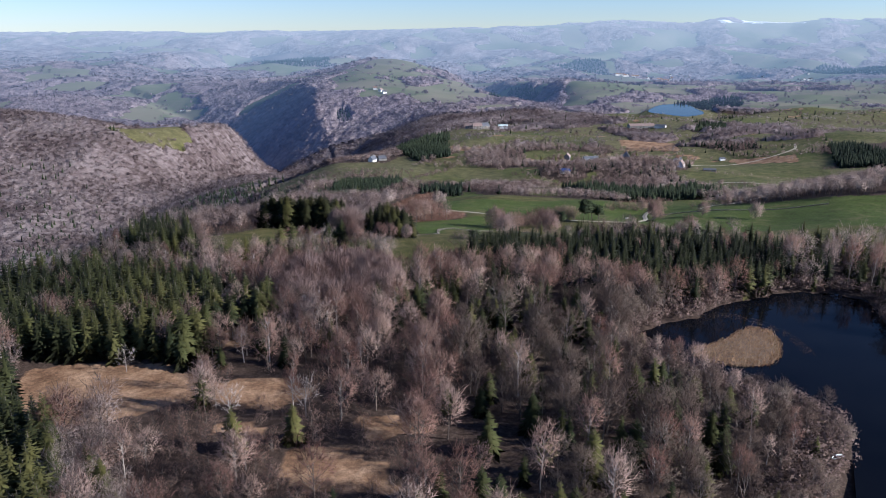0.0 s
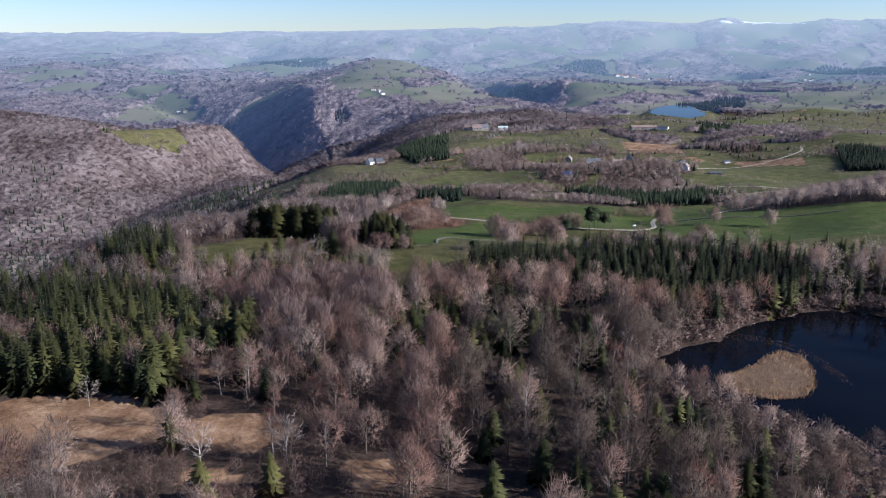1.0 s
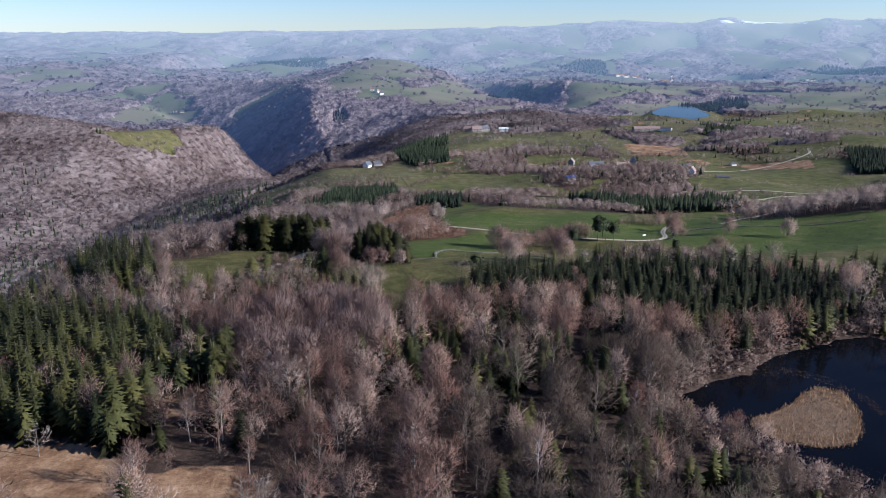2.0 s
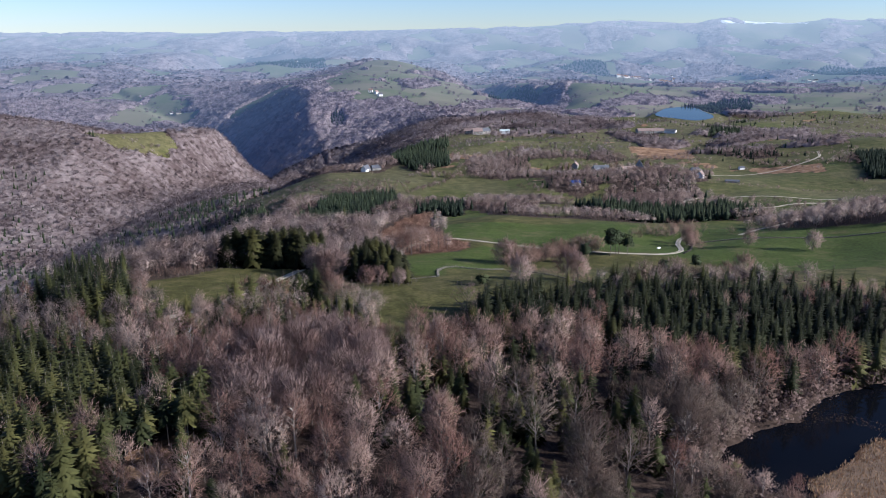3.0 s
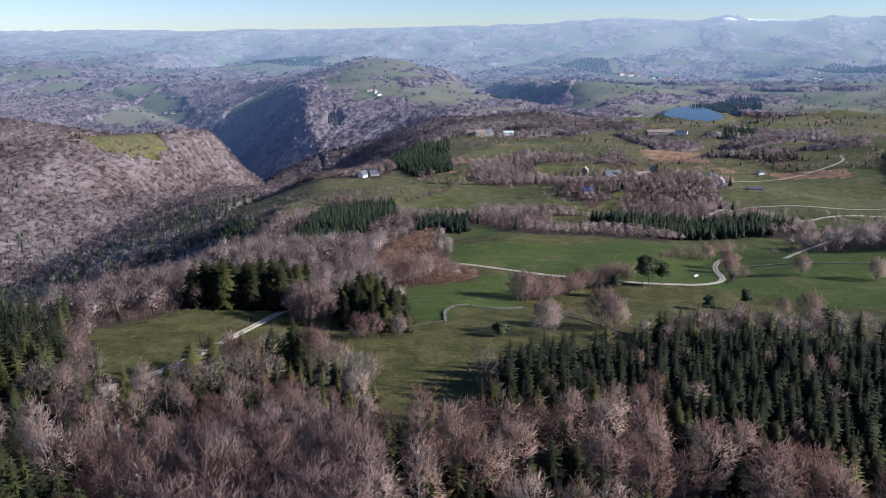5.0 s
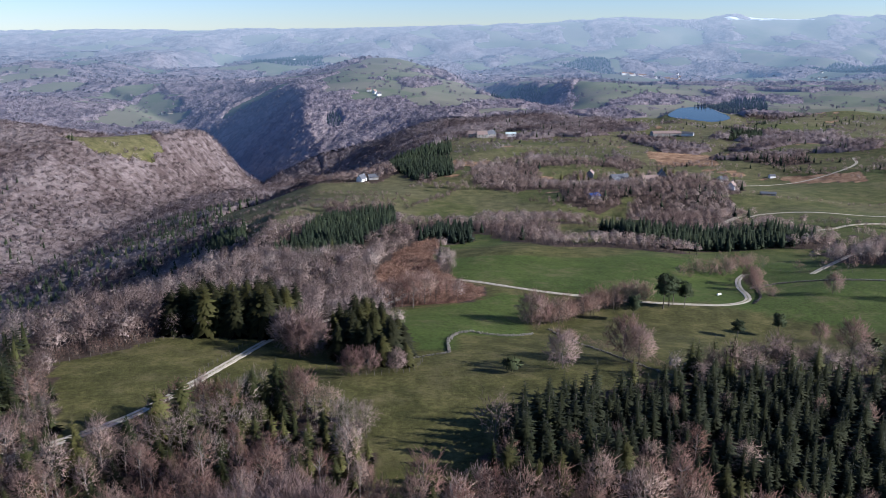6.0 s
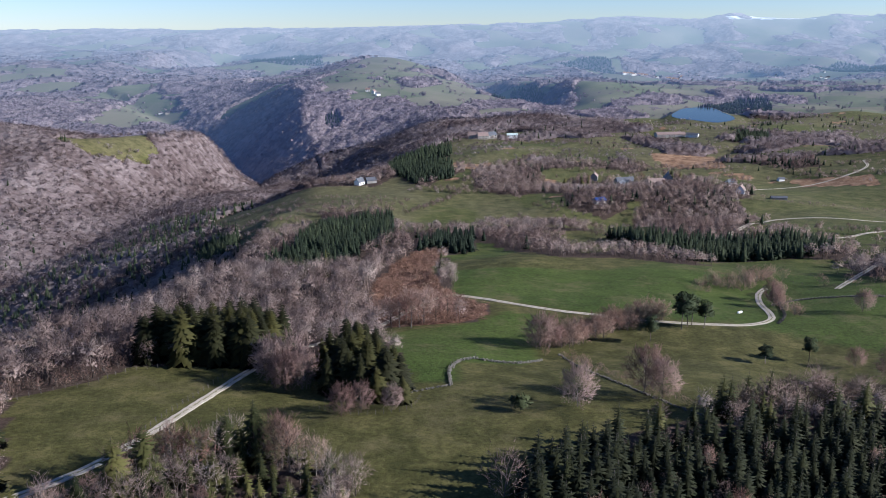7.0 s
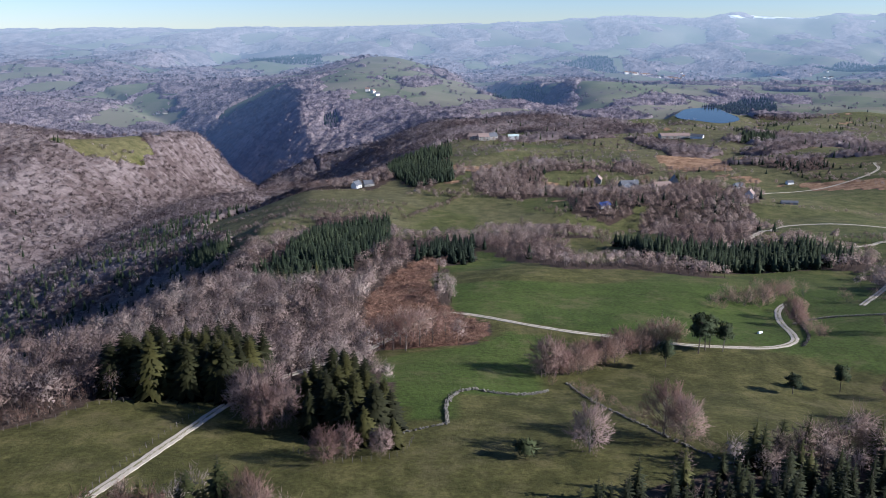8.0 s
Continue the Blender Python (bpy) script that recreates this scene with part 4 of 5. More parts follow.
    for name, mask, vf, leaf, lab, cat in (
        ("spruce_wood", rest & conifer, [spruce(RS(20 + k), 13, 2.4 + 0.25 * k, 18, 12, 1) for k in range(5)], "needle_joined", "dense dark green spruce wood", "spruce wood"),
        ("bare_wood", rest & ~conifer, THIN_VF, "twig_joined", "leafless mauve-brown broadleaf wood", "bare wood"),
    ):
        which = np.where(mask, rng.randint(0, len(vf), n), -1)
        joined(name, [c for _, c in vf], which, pos, s2, turn, tint, M[leaf], lab, cat)
        joined("trunks", [t for t, _ in vf], which, pos, s2, turn, tint, M["bark"], "grey-brown trunks of the " + cat, "trunks")


def near_house(x, y):
    """The yards and gardens south of the houses, kept clear of woods."""
    hit = np.zeros(np.shape(x), bool)
    for hx, hy in YARDS:
        k = np.clip(hy - y, 0, 12)
        hit |= np.hypot(x - hx + k * hx / hy, hy - y - k) < 7
    return hit


def band(x0, x1, y0, y1, step, bare_t, con_t, height, name, bare_mat="twig_joined", con_mat="needle_joined", far=False, gorge=None, con_step=0):
    x, y = jittered(x0, x1, y0, y1, step, rng)
    view = np.abs(x) < 120 + 0.66 * np.maximum(y, 0)
    if gorge is not None:
        view &= (x < plateau_edge(y) - 10) == gorge
    x, y = x[view], y[view]
    if con_step:
        xc, yc = jittered(x0, x1, y0, y1, con_step, rng)
        extra = any_inside(xc, yc, SPRUCE_BLOCKS)
        x, y = np.concatenate([x, xc[extra]]), np.concatenate([y, yc[extra]])
    val, rim = bocage(x, y)
    hedge = (rim < 1.7 + 0.0018 * y) & (rng.uniform(0, 1, len(x)) < np.where(y > 1450, 0.4, 0.72)) & (y > 560) & ~any_inside(x, y, OPEN_LAND[:4])
    lone = (rng.uniform(0, 1, len(x)) < np.where(field_noise(x, y, 70, 5, 13) > 0.8, 0.26, 0.04) * np.where(y > 1450, 0.12, 1.0)) & (y > 560) & ~any_inside(x, y, OPEN_LAND[:4])
    water = (lake_shape(x, y) < 1.15) & (y > 1000)
    ok = (wooded(x, y) | hedge | lone) & ~water & ~any_inside(x, y, DRY_LAND) & ~inside(x, y, CLEARCUT)
    ok &= ~near_house(x, y)
    x, y = x[ok], y[ok]
    con = any_inside(x, y, SPRUCE_BLOCKS) | (field_noise(x, y, 300, 4, 12) + 0.45 * rng.normal(size=len(x)) > np.where((y > 960) & (x < -180), 2.1, 1.45))
    con |= (y < 900) & (x < plateau_edge(y) - 60) & (field_noise(x, y, 200, 2, 9) + 0.5 * rng.normal(size=len(x)) > 0.5)
    size = rng.uniform(0.7, 1.2, len(x)) * height * np.where((hedge | lone)[ok] & ~wooded(x, y), 0.75, 1.0)
    size = np.where(con & inside(x, y, SPRUCE_BLOCKS[3]), size * 1.1, size)
    con |= (x > 60) & (y > 700) & (rng.uniform(0, 1, len(x)) < 0.05)
    con |= (x < plateau_edge(y) - 10) & (x > plateau_edge(y) - 240) & (y < 760) & (rng.uniform(0, 1, len(x)) < 0.4)
    size = np.where(con & (x < plateau_edge(y) - 10), size * 1.2, size)
    s2 = np.stack([size, size], 1)
    pos = np.stack([x, y, ground_z(x, y) - 0.2], 1)
    turn, tint = rng.uniform(0, 6.28, len(x)), np.clip(0.5 + 0.28 * field_noise(x, y, 120, 8, 14) + rng.normal(size=len(x)) * 0.2, 0, 1)
    tint = np.where((y > 540) & (y < 960) & (x > 60), np.clip(tint - 0.12, 0, 1), tint)
    tint = np.where(y < 470, np.clip(tint - 0.08 + 0.3 * sstep(-90, -20, x), 0, 1), tint)
    joined("bare_wood", bare_t, np.where(con, -1, rng.randint(0, len(bare_t), len(x))), pos, s2, turn, tint, M[bare_mat], "leafless mauve-brown woods and hedgerows", "bare wood", far)
    joined("conifer_wood", con_t, np.where(con, rng.randint(0, len(con_t), len(x)), -1), pos, s2, turn, tint, M[con_mat], "dark green conifer plantation", "conifer wood", far)


near_woods()


def bank_scrub():
    """Low brush along the shores of the pond."""
    x, y = jittered(40, 160, 70, 246, 2.1, rng)
    d = pond_shape(x, y)
    ok = (d > 1.0) & (d < 1.5) & (rng.uniform(0, 1, len(x)) < 0.95) & (x < 62 + 0.62 * y)
    x, y = x[ok], y[ok]
    n = len(x)
    size = rng.uniform(0.6, 1.4, n)
    joined("bank_scrub", [clump_tree(RS(150 + k), 3.4, 2.2, 34, 0.32, 40, 0.07) for k in range(3)], rng.randint(0, 3, n), np.stack([x, y, ground_z(x, y) - 0.1], 1), np.stack([size, size], 1),
           rng.uniform(0, 6.28, n), rng.uniform(0.0, 0.22, n), M["twig_joined"], "low tan brush along the pond banks", "scrub")


bank_scrub()


def canopy(x0, x1, y0, y1, grid, crown, lift, material, gorge=None, far=False):
    """The closed canopy of a far leafless wood: uneven domes side by side, sinking to the ground at its edges."""
    gx, gy = np.arange(x0, x1 + grid, grid), np.arange(y0, y1 + grid, grid)
    x, y = np.meshgrid(gx, gy)
    x, y = x + rng.uniform(-0.4, 0.4, x.shape) * grid, y + rng.uniform(-0.4, 0.4, x.shape) * grid
    water = (lake_shape(x, y) < 1.15) & (y > 1000)
    wood = wooded(x, y) & ~water & ~any_inside(x, y, DRY_LAND) & ~any_inside(x, y, SPRUCE_BLOCKS) & ~near_house(x, y) & (np.abs(x) < 140 + 0.66 * np.maximum(y, 0))
    if gorge is not None:
        wood &= (x < plateau_edge(y) - 6) == gorge
    w = wood.astype(float)
    w[[0, -1]] = 0 if not far else w[[0, -1]]
    w = np.minimum(w, (np.roll(w, 1, 0) + np.roll(w, -1, 0) + np.roll(w, 1, 1) + np.roll(w, -1, 1)) / 4)
    val, rim = parcels(x, y, crown, 9)
    dome = np.sqrt(np.clip(rim / (0.42 * crown), 0, 1))
    z = ground_z(x, y) - 0.5 + w * lift * (0.32 + 0.5 * dome + 0.24 * val + rng.normal(size=x.shape) * 0.1)
    n, m = x.shape
    i = (np.arange(n - 1)[:, None] * m + np.arange(m - 1)[None]).ravel()
    wf = w.ravel()
    keep = (wf[i] + wf[i + 1] + wf[i + m] + wf[i + m + 1]) > 0.9
    q = np.stack([i, i + 1, i + m + 1, i + m], 1)[keep]
    used, back = np.unique(q, return_inverse=True)
    v = np.stack([x.ravel(), y.ravel(), z.ravel()], 1)[used]
    me = bpy.data.meshes.new("bare_canopy")
    me.from_pydata(v, [], back.reshape(-1, 4))
    me.polygons.foreach_set("use_smooth", np.ones(len(q), bool))
    tint = np.clip(0.45 + 0.25 * field_noise(x, y, 120, 8, 14) + 0.6 * (val - 0.5) + rng.normal(size=x.shape) * 0.2, 0, 1).ravel()[used]
    me.attributes.new("tint", "FLOAT", "POINT").data.foreach_set("value", tint.astype(np.float32))
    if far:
        me.attributes.new("far", "FLOAT", "POINT").data.foreach_set("value", haze_depth(v[:, 1]).astype(np.float32))
    me.materials.append(M[material])
    tagged(new("bare_canopy", me), "closed mauve-brown canopy of leafless woods on the slopes", "bare wood", kind="stuff")


MID_CON = [spruce(RS(80 + k), 12, 2.8, 11, 8, 1)[1] for k in range(3)]
LIGHT_CON = [spruce(RS(84 + k), 9.2, 3.3, 6, 6, 1)[1] for k in range(3)]
band(-300, 260, 300, 470, 4.9, [merge_soft(clump_tree(RS(66 + k), 9.4, 3.0, 44, 0.45, 0, 0.1), tuft(RS(66 + k), 10, 3.3, 170, 0.085)) for k in range(6)], MID_CON, 1.0, "close")
band(-200, 480, 470, 960, 5.6, [clump_tree(RS(70 + k), 8.5, 3.5, 84, 0.42, 40, 0.11, True) for k in range(6)], LIGHT_CON, 0.9, "middle", con_mat="needle_far", gorge=False, con_step=4.2)
SLOPE_T = [clump_tree(RS(76 + k), 9.5, 4.6, 40, 0.85, 8, 0.25) for k in range(7)]
FAR_C = [spruce(RS(95 + k), 10, 3.0, 3, 5, 1)[1] for k in range(3)]
band(-760, -100, 420, 960, 6.8, [clump_tree(RS(180 + k), 9.5, 4.4, 56, 0.7, 20, 0.16) for k in range(6)], LIGHT_CON, 0.95, "gorge", "canopy", "needle_far", gorge=True)
canopy(-760, -90, 420, 964, 3.0, 7.5, 7.0, "canopy", gorge=True)
band(-1150, 0, 960, 1450, 7.6, SLOPE_T, FAR_C, 1.0, "slopes", "canopy", "needle_far", gorge=True)
band(-200, 1150, 960, 1450, 6.6, [clump_tree(RS(176 + k), 8.5, 3.7, 30, 0.75, 8, 0.22) for k in range(6)], FAR_C, 1.0, "plateau", "canopy", "needle_far", gorge=False, con_step=7)
canopy(-260, 520, 960, 1454, 4.0, 8, 6.0, "canopy", gorge=False)
canopy(-1150, -60, 960, 1454, 3.0, 8, 6.0, "canopy", gorge=True)
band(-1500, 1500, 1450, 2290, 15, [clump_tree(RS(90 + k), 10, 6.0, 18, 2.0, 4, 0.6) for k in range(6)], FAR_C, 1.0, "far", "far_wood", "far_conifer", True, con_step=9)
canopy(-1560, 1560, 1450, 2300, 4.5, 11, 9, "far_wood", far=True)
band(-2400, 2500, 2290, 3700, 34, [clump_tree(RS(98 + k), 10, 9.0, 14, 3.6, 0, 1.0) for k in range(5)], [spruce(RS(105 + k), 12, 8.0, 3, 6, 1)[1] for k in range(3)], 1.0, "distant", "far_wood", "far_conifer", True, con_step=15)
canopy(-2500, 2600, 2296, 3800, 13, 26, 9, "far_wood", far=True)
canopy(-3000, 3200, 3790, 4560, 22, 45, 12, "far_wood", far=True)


# ---- tracks, walls and fences ----
def smooth_line(flat, step):
    """Points every step metres along a rounded line."""
    p = np.array(flat, float).reshape(-1, 2)
    for _ in range(2):
        q, r = p[:-1] * 0.75 + p[1:] * 0.25, p[:-1] * 0.25 + p[1:] * 0.75
        p = np.concatenate([p[:1], np.stack([q, r], 1).reshape(-1, 2), p[-1:]])
    d = np.concatenate([[0], np.cumsum(np.hypot(*np.diff(p, axis=0).T))])
    s = np.arange(0, d[-1], step)
    return np.stack([np.interp(s, d, p[:, 0]), np.interp(s, d, p[:, 1])], 1)


def part(name, vf, material, parent, label=""):
    ob = new(name, mesh_of(name, vf, material))
    ob.parent = parent
    return tagged(ob, label)


def track(name, flat, width, label, material="track"):
    """A worn ribbon laid on the ground, with ragged edges and a slightly raised middle."""
    c = smooth_line(flat, 1.5)
    t = np.gradient(c, axis=0)
    n = np.stack([-t[:, 1], t[:, 0]], 1) / np.linalg.norm(t, axis=1, keepdims=True)
    r = RS(len(c))
    cols = []
    for off, lift in ((-1, -0.3), (-0.9, 0.12), (-0.22, 0.14), (0, 0.17), (0.22, 0.14), (0.9, 0.12), (1, -0.3)):
        w = width / 2 * off * (1 + r.uniform(-0.12, 0.12, len(c)) * (abs(off) > 0.1))
        q = c + n * w[:, None]
        cols.append(np.stack([q[:, 0], q[:, 1], ground_z(q[:, 0], q[:, 1]) + lift], 1))
    v = np.stack(cols, 1).reshape(-1, 3)
    col = np.tile(np.arange(6), len(c) - 1)
    i = np.repeat(np.arange(len(c) - 1) * 7, 6) + col
    me = mesh_of(name, (v, np.concatenate([np.stack([i, i + 1, i + 8], 1), np.stack([i, i + 8, i + 7], 1)])), M[material])
    me.materials.append(M["verge"])
    mid = (np.abs(np.tile(col, 2) - 2.5) < 1) & (r.uniform(0, 1, len(i) * 2) < 0.7)
    me.polygons.foreach_set("material_index", mid.astype(np.int32))
    return tagged(new(name, me), label, "track", kind="structure")


track("road", [-112, 240, -96, 254, -82, 267, -69, 281, -63, 299, -59, 317, -54, 334, -47, 354, -40, 369, -34, 381, -25, 391, -14, 412, -2, 427, 10, 421, 23, 411, 37, 404, 47, 401, 60, 396, 72, 391, 84, 390, 98, 390,
               108, 396, 112, 408, 115, 424, 121, 440, 128, 448], 2.5, "pale gravel farm track across the pastures")
track("road", [150, 436, 165, 452, 182, 474, 199, 494, 225, 502], 2.5, "pale lane through a shaded hollow")
track("road", [121, 569, 150, 566, 165, 580, 190, 612, 218, 673, 244, 679, 291, 662, 340, 652, 420, 660], 3.2, "pale lane between green fields")
track("road", [165, 548, 197, 568, 223, 566, 244, 582, 300, 592, 380, 600], 2.6, "pale lane across a green field")
track("road", [262, 800, 300, 840, 350, 850, 410, 880, 430, 930], 2.8, "pale lane beside rough pasture")


def boulders(c, rng2, size, rows, spread):
    """Rough stones along a line, as many small uneven blocks."""
    cube = np.array([[x, y, z] for z in (0, 1) for y in (-0.5, 0.5) for x in (-0.5, 0.5)], float)
    quad = np.array([[0, 2, 3, 1], [4, 5, 7, 6], [0, 1, 5, 4], [2, 6, 7, 3], [0, 4, 6, 2], [1, 3, 7, 5]])
    tri = np.concatenate([quad[:, [0, 1, 2]], quad[:, [0, 2, 3]]])
    vs, fs, o = [], [], 0
    for x, y in c:
        for k in range(rows):
            s = size * rng2.uniform(0.6, 1.25, 3)
            a = rng2.uniform(0, 6.3)
            v = (cube + rng2.uniform(-0.14, 0.14, (8, 3))) * s
            v = np.stack([v[:, 0] * math.cos(a) - v[:, 1] * math.sin(a), v[:, 0] * math.sin(a) + v[:, 1] * math.cos(a), v[:, 2]], 1)
            px, py = x + rng2.normal() * spread, y + rng2.normal() * spread
            vs.append(v + [px, py, float(ground_z(px, py)) - 0.08 + k * size * 0.6])
            fs.append(tri + o)
            o += 8
    return np.concatenate(vs), np.concatenate(fs)


def dry_wall(flat, label, rows=2):
    c = smooth_line(flat, 0.42)
    base = tagged(new("dry_stone_wall"), label, "stone wall")
    part("stones", boulders(c, RS(len(c)), 0.4, rows, 0.2), M["stone"], base)


dry_wall([-2, 325, -2.5, 336, 0, 346, 5, 350, 10, 347, 18, 347, 24, 352], "low curved dry-stone wall round a pasture plot")
dry_wall([30, 360, 33, 345, 36, 333, 40, 322, 47, 309, 56, 300], "tumbled dark field wall below a beech", 1)
dry_wall([-11, 320, -2, 325], "low stone bank beside the spruce clump", 1)
dry_wall([118, 420, 130, 426, 150, 420, 175, 412, 210, 405], "dark field wall along the green meadow", 2)
dry_wall([108, 392, 114, 400, 119, 414, 124, 432], "rough stone bank on the outside of the track bend", 2)


def fence(flat, gap, label):
    """Split posts with two wires."""
    c = smooth_line(flat, gap)
    z = ground_z(c[:, 0], c[:, 1])
    base = tagged(new("fence"), label, "fence")
    r = RS(len(c))
    model = mesh_of("post", sticks(np.array([[0, 0, -0.2]]), np.array([[0, 0, 1.25]]), 0.065, 0.05, 5), M["post"])
    for (x, y), h in zip(c, z):
        ob = new("post", model)
        ob.parent = base
        ob.matrix_basis = pose(x, y, h, r.normal() * 3, r.normal() * 3, r.uniform(0, 360))
    p = np.stack([c[:, 0], c[:, 1], z], 1)
    for lift in (0.6, 1.1):
        q = p + [0, 0, lift]
        part("wire", sticks(q[:-1], q[1:], 0.006, 0.006), M["post"], base)


fence([-67, 284, -65.5, 299, -62, 317, -58, 332], 2.2, "wire fence with wooden posts beside the gravel track")
fence([-33, 311, -26, 305, -18, 305, -11, 307, -9, 316], 1.8, "wire fence on split posts round the spruce clump")
fence([-2, 327, -3, 337, 0, 347, 6, 351], 2.4, "leaning fence posts along the curved wall")
fence([-99, 285, -105, 312, -98, 321, -89, 324, -85, 335, -70, 337], 2.6, "wire fence along the edge of the beech wood")
fence([130, 470, 150, 440, 190, 415], 4.0, "sparse fence posts across the green meadow")

# ---- trees of the pastures ----
for x, y, h, m in ((60, 373, 8, 0), (73, 384, 12, 1), (78, 389, 10, 2), (81, 386, 9, 0), (102, 358, 7.4, 1), (76, 387, 11, 1)):
    stand(KINDS["pine"], x, y, h / 9, x * 0.7, m)
stand(KINDS["pine"], 88, 355, 0.85, 2.0, 2, "flat-topped leaning pine alone on the pasture", 0.6)
DENSE_VF = [spruce(RS(140 + k), 13, 3.0 + 0.4 * k, 34, 17) for k in range(3)]
CLUMP = proto("spruce_tree", DENSE_VF, "bark", "needle_dark", "dark spruce in the clump beside the track", "spruce tree", "spruces of the clump")
for x, y, h in ((-31, 320, 11), (-28, 325, 14), (-26, 327, 15), (-22, 325, 14), (-19, 314, 9), (-33, 338, 12), (-29, 341, 14), (-25, 334, 15), (-17, 318, 13), (-14, 321, 10), (-13, 312, 7), (-23, 318, 11), (-20, 330, 12), (-30, 330, 13), (-26, 320, 12), (-24, 340, 13), (-34, 332, 11), (-21, 336, 13), (-18, 325, 11), (-27, 346, 12), (-16, 329, 10)):
    stand(CLUMP, x, y, h / 13, x * 1.3, None, "", h / 13)
EDGE = proto("spruce_tree", DENSE_VF, "bark", "needle_dark", "tall dark spruce at the edge of the beech wood", "spruce tree", "spruces at the edge of the beech wood")
r4 = RS(44)
for x, y in zip(*jittered(-88, -46, 338, 362, 3.7, r4)):
    if inside(np.array(x), np.array(y), EDGE_SPRUCES):
        stand(EDGE, x, y, r4.uniform(0.95, 1.25), r4.uniform(0, 6))
GARDEN = proto("garden_tree", BARE_VF, "bark", "twig", "leafless tree among the houses of the hamlet", "bare tree", "trees of the hamlet")
r6 = RS(6)
for x, y in ((180, 822), (174, 836), (152, 846), (213, 846), (222, 832), (228, 850), (196, 856), (136, 868), (128, 850), (248, 800), (238, 842), (184, 860), (252, 856), (140, 826), (156, 868), (208, 864)):
    stand(GARDEN, x, y, r6.uniform(0.6, 1.0), r6.uniform(0, 6))
YARD = proto("spruce_tree", SPRUCE_VF, "bark", "needle", "dark conifer among the houses of the hamlet", "conifer", "conifers of the hamlet")
for x, y, h in ((210, 852, 13), (216, 846, 11), (176, 846, 12), (131, 842, 14), (126, 846, 12), (134, 836, 11), (170, 828, 9), (109, 838, 12), (266, 850, 9)):
    stand(YARD, x, y, h / 13, x)
BEECH = proto("beech_tree", [bare_tree(RS(130 + k), 11, 0.4, 26, 5, 12, 0.1, 0.04, True, 1500) for k in range(3)], "bark", "twig_red", "rounded leafless beech beside the track", "beech", "beeches of the pastures")
for x, y, h, lab in ((-46, 327, 11.5, ""), (-42, 323, 10.5, ""), (-38, 324, 10.5, ""), (-42, 332, 12, ""), (-48, 334, 10, ""), (26, 309, 10, "rounded leafless beech alone on the pasture"), (43, 317, 11.5, "wide leafless beech over a tumbled wall"),
                     (46, 313, 10, "wide leafless beech over a tumbled wall"), (-26, 305, 7.5, "pale leafless tree at the foot of the spruces"), (-22, 307, 7, "pale leafless tree at the foot of the spruces"),
                     (-15, 308, 6, "pale leafless tree at the foot of the spruces"), (25, 365, 11, "russet leafless tree at the end of a hedge"), (28, 367, 10, "russet leafless tree at the end of a hedge"),
                     (110, 331, 10, "pale leafless tree on the open pasture"), (164, 389, 9, "leafless tree on the green meadow"), (140, 400, 8, "leafless tree beside a field wall"), (121, 428, 8, "leafless ash beside the track bend"),
                     (118, 418, 7, "leafless ash beside the track bend"), (112, 352, 6, "leafless tree on the open pasture")):
    stand(BEECH, x, y, h / 11, y * 0.9, None, lab)
HEDGE = proto("hedge_shrub", SHRUB_VF, "bark", "shrub", "leafless mauve shrub in the field hedge", "shrub", "shrubs of the hedge")
r8 = RS(8)
for x, y in smooth_line([27, 366, 32, 368, 42, 378, 51, 385, 60, 391, 70, 396], 1.8):
    for k in range(3):
        stand(HEDGE, x + r8.normal() * 1.7, y + r8.normal() * 1.7, r8.uniform(1.0, 2.1), r8.uniform(0, 6))
for x, y in smooth_line([27, 358, 33, 352, 36, 336], 3.5):
    stand(HEDGE, x + r8.normal(), y + r8.normal(), r8.uniform(0.5, 0.9), r8.uniform(0, 6))
for x, y in smooth_line([34, 357, 37, 345, 40, 333, 44, 322, 50, 312, 56, 304], 1.6):
    stand(HEDGE, x - 1.5 + r8.normal(), y + r8.normal(), r8.uniform(0.3, 0.6), r8.uniform(0, 6), label="low dark bramble along the tumbled field wall")
MARGIN = proto("broadleaf_tree", BARE_VF, "bark", "twig_dark", "leafless mauve tree at the margin of the spruce wood", "bare tree", "trees at the margin of the spruce wood")
for k in range(34):
    x = r8.uniform(58, 104)
    stand(MARGIN, x, 303 + 0.16 * (x - 46) - 0.0032 * (x - 74) ** 2 + r8.uniform(-4, 3), r8.uniform(0.4, 0.75), r8.uniform(0, 6))
for x, y in smooth_line([98, 440, 106, 448, 114, 444, 122, 452, 130, 458, 140, 466], 1.1):
    stand(HEDGE, x + r8.normal() * 1.6, y + r8.normal() * 3.0, r8.uniform(0.7, 1.7), r8.uniform(0, 6), label="dark leafless scrub beside the track bend")
for x, y in smooth_line([150, 447, 170, 440, 200, 436, 235, 440], 4.0):
    stand(HEDGE, x + r8.normal() * 2, y + r8.normal() * 2, r8.uniform(0.7, 1.8), r8.uniform(0, 6), label="leafless shrub along a field boundary")
for x, y in smooth_line([117, 400, 120, 416, 126, 432, 132, 445], 1.8):
    stand(HEDGE, x + r8.normal(), y + r8.normal(), r8.uniform(0.6, 1.3), r8.uniform(0, 6))
for x, y in smooth_line([-78, 254, -90, 284, -106, 316, -99, 324, -92, 326, -89, 333, -85, 341], 2.0):
    stand(HEDGE, x - 1.5 + r8.normal() * 0.8, y + r8.normal() * 0.8, r8.uniform(0.6, 1.15), r8.uniform(0, 6), label="leafless shrub at the edge of the beech wood")
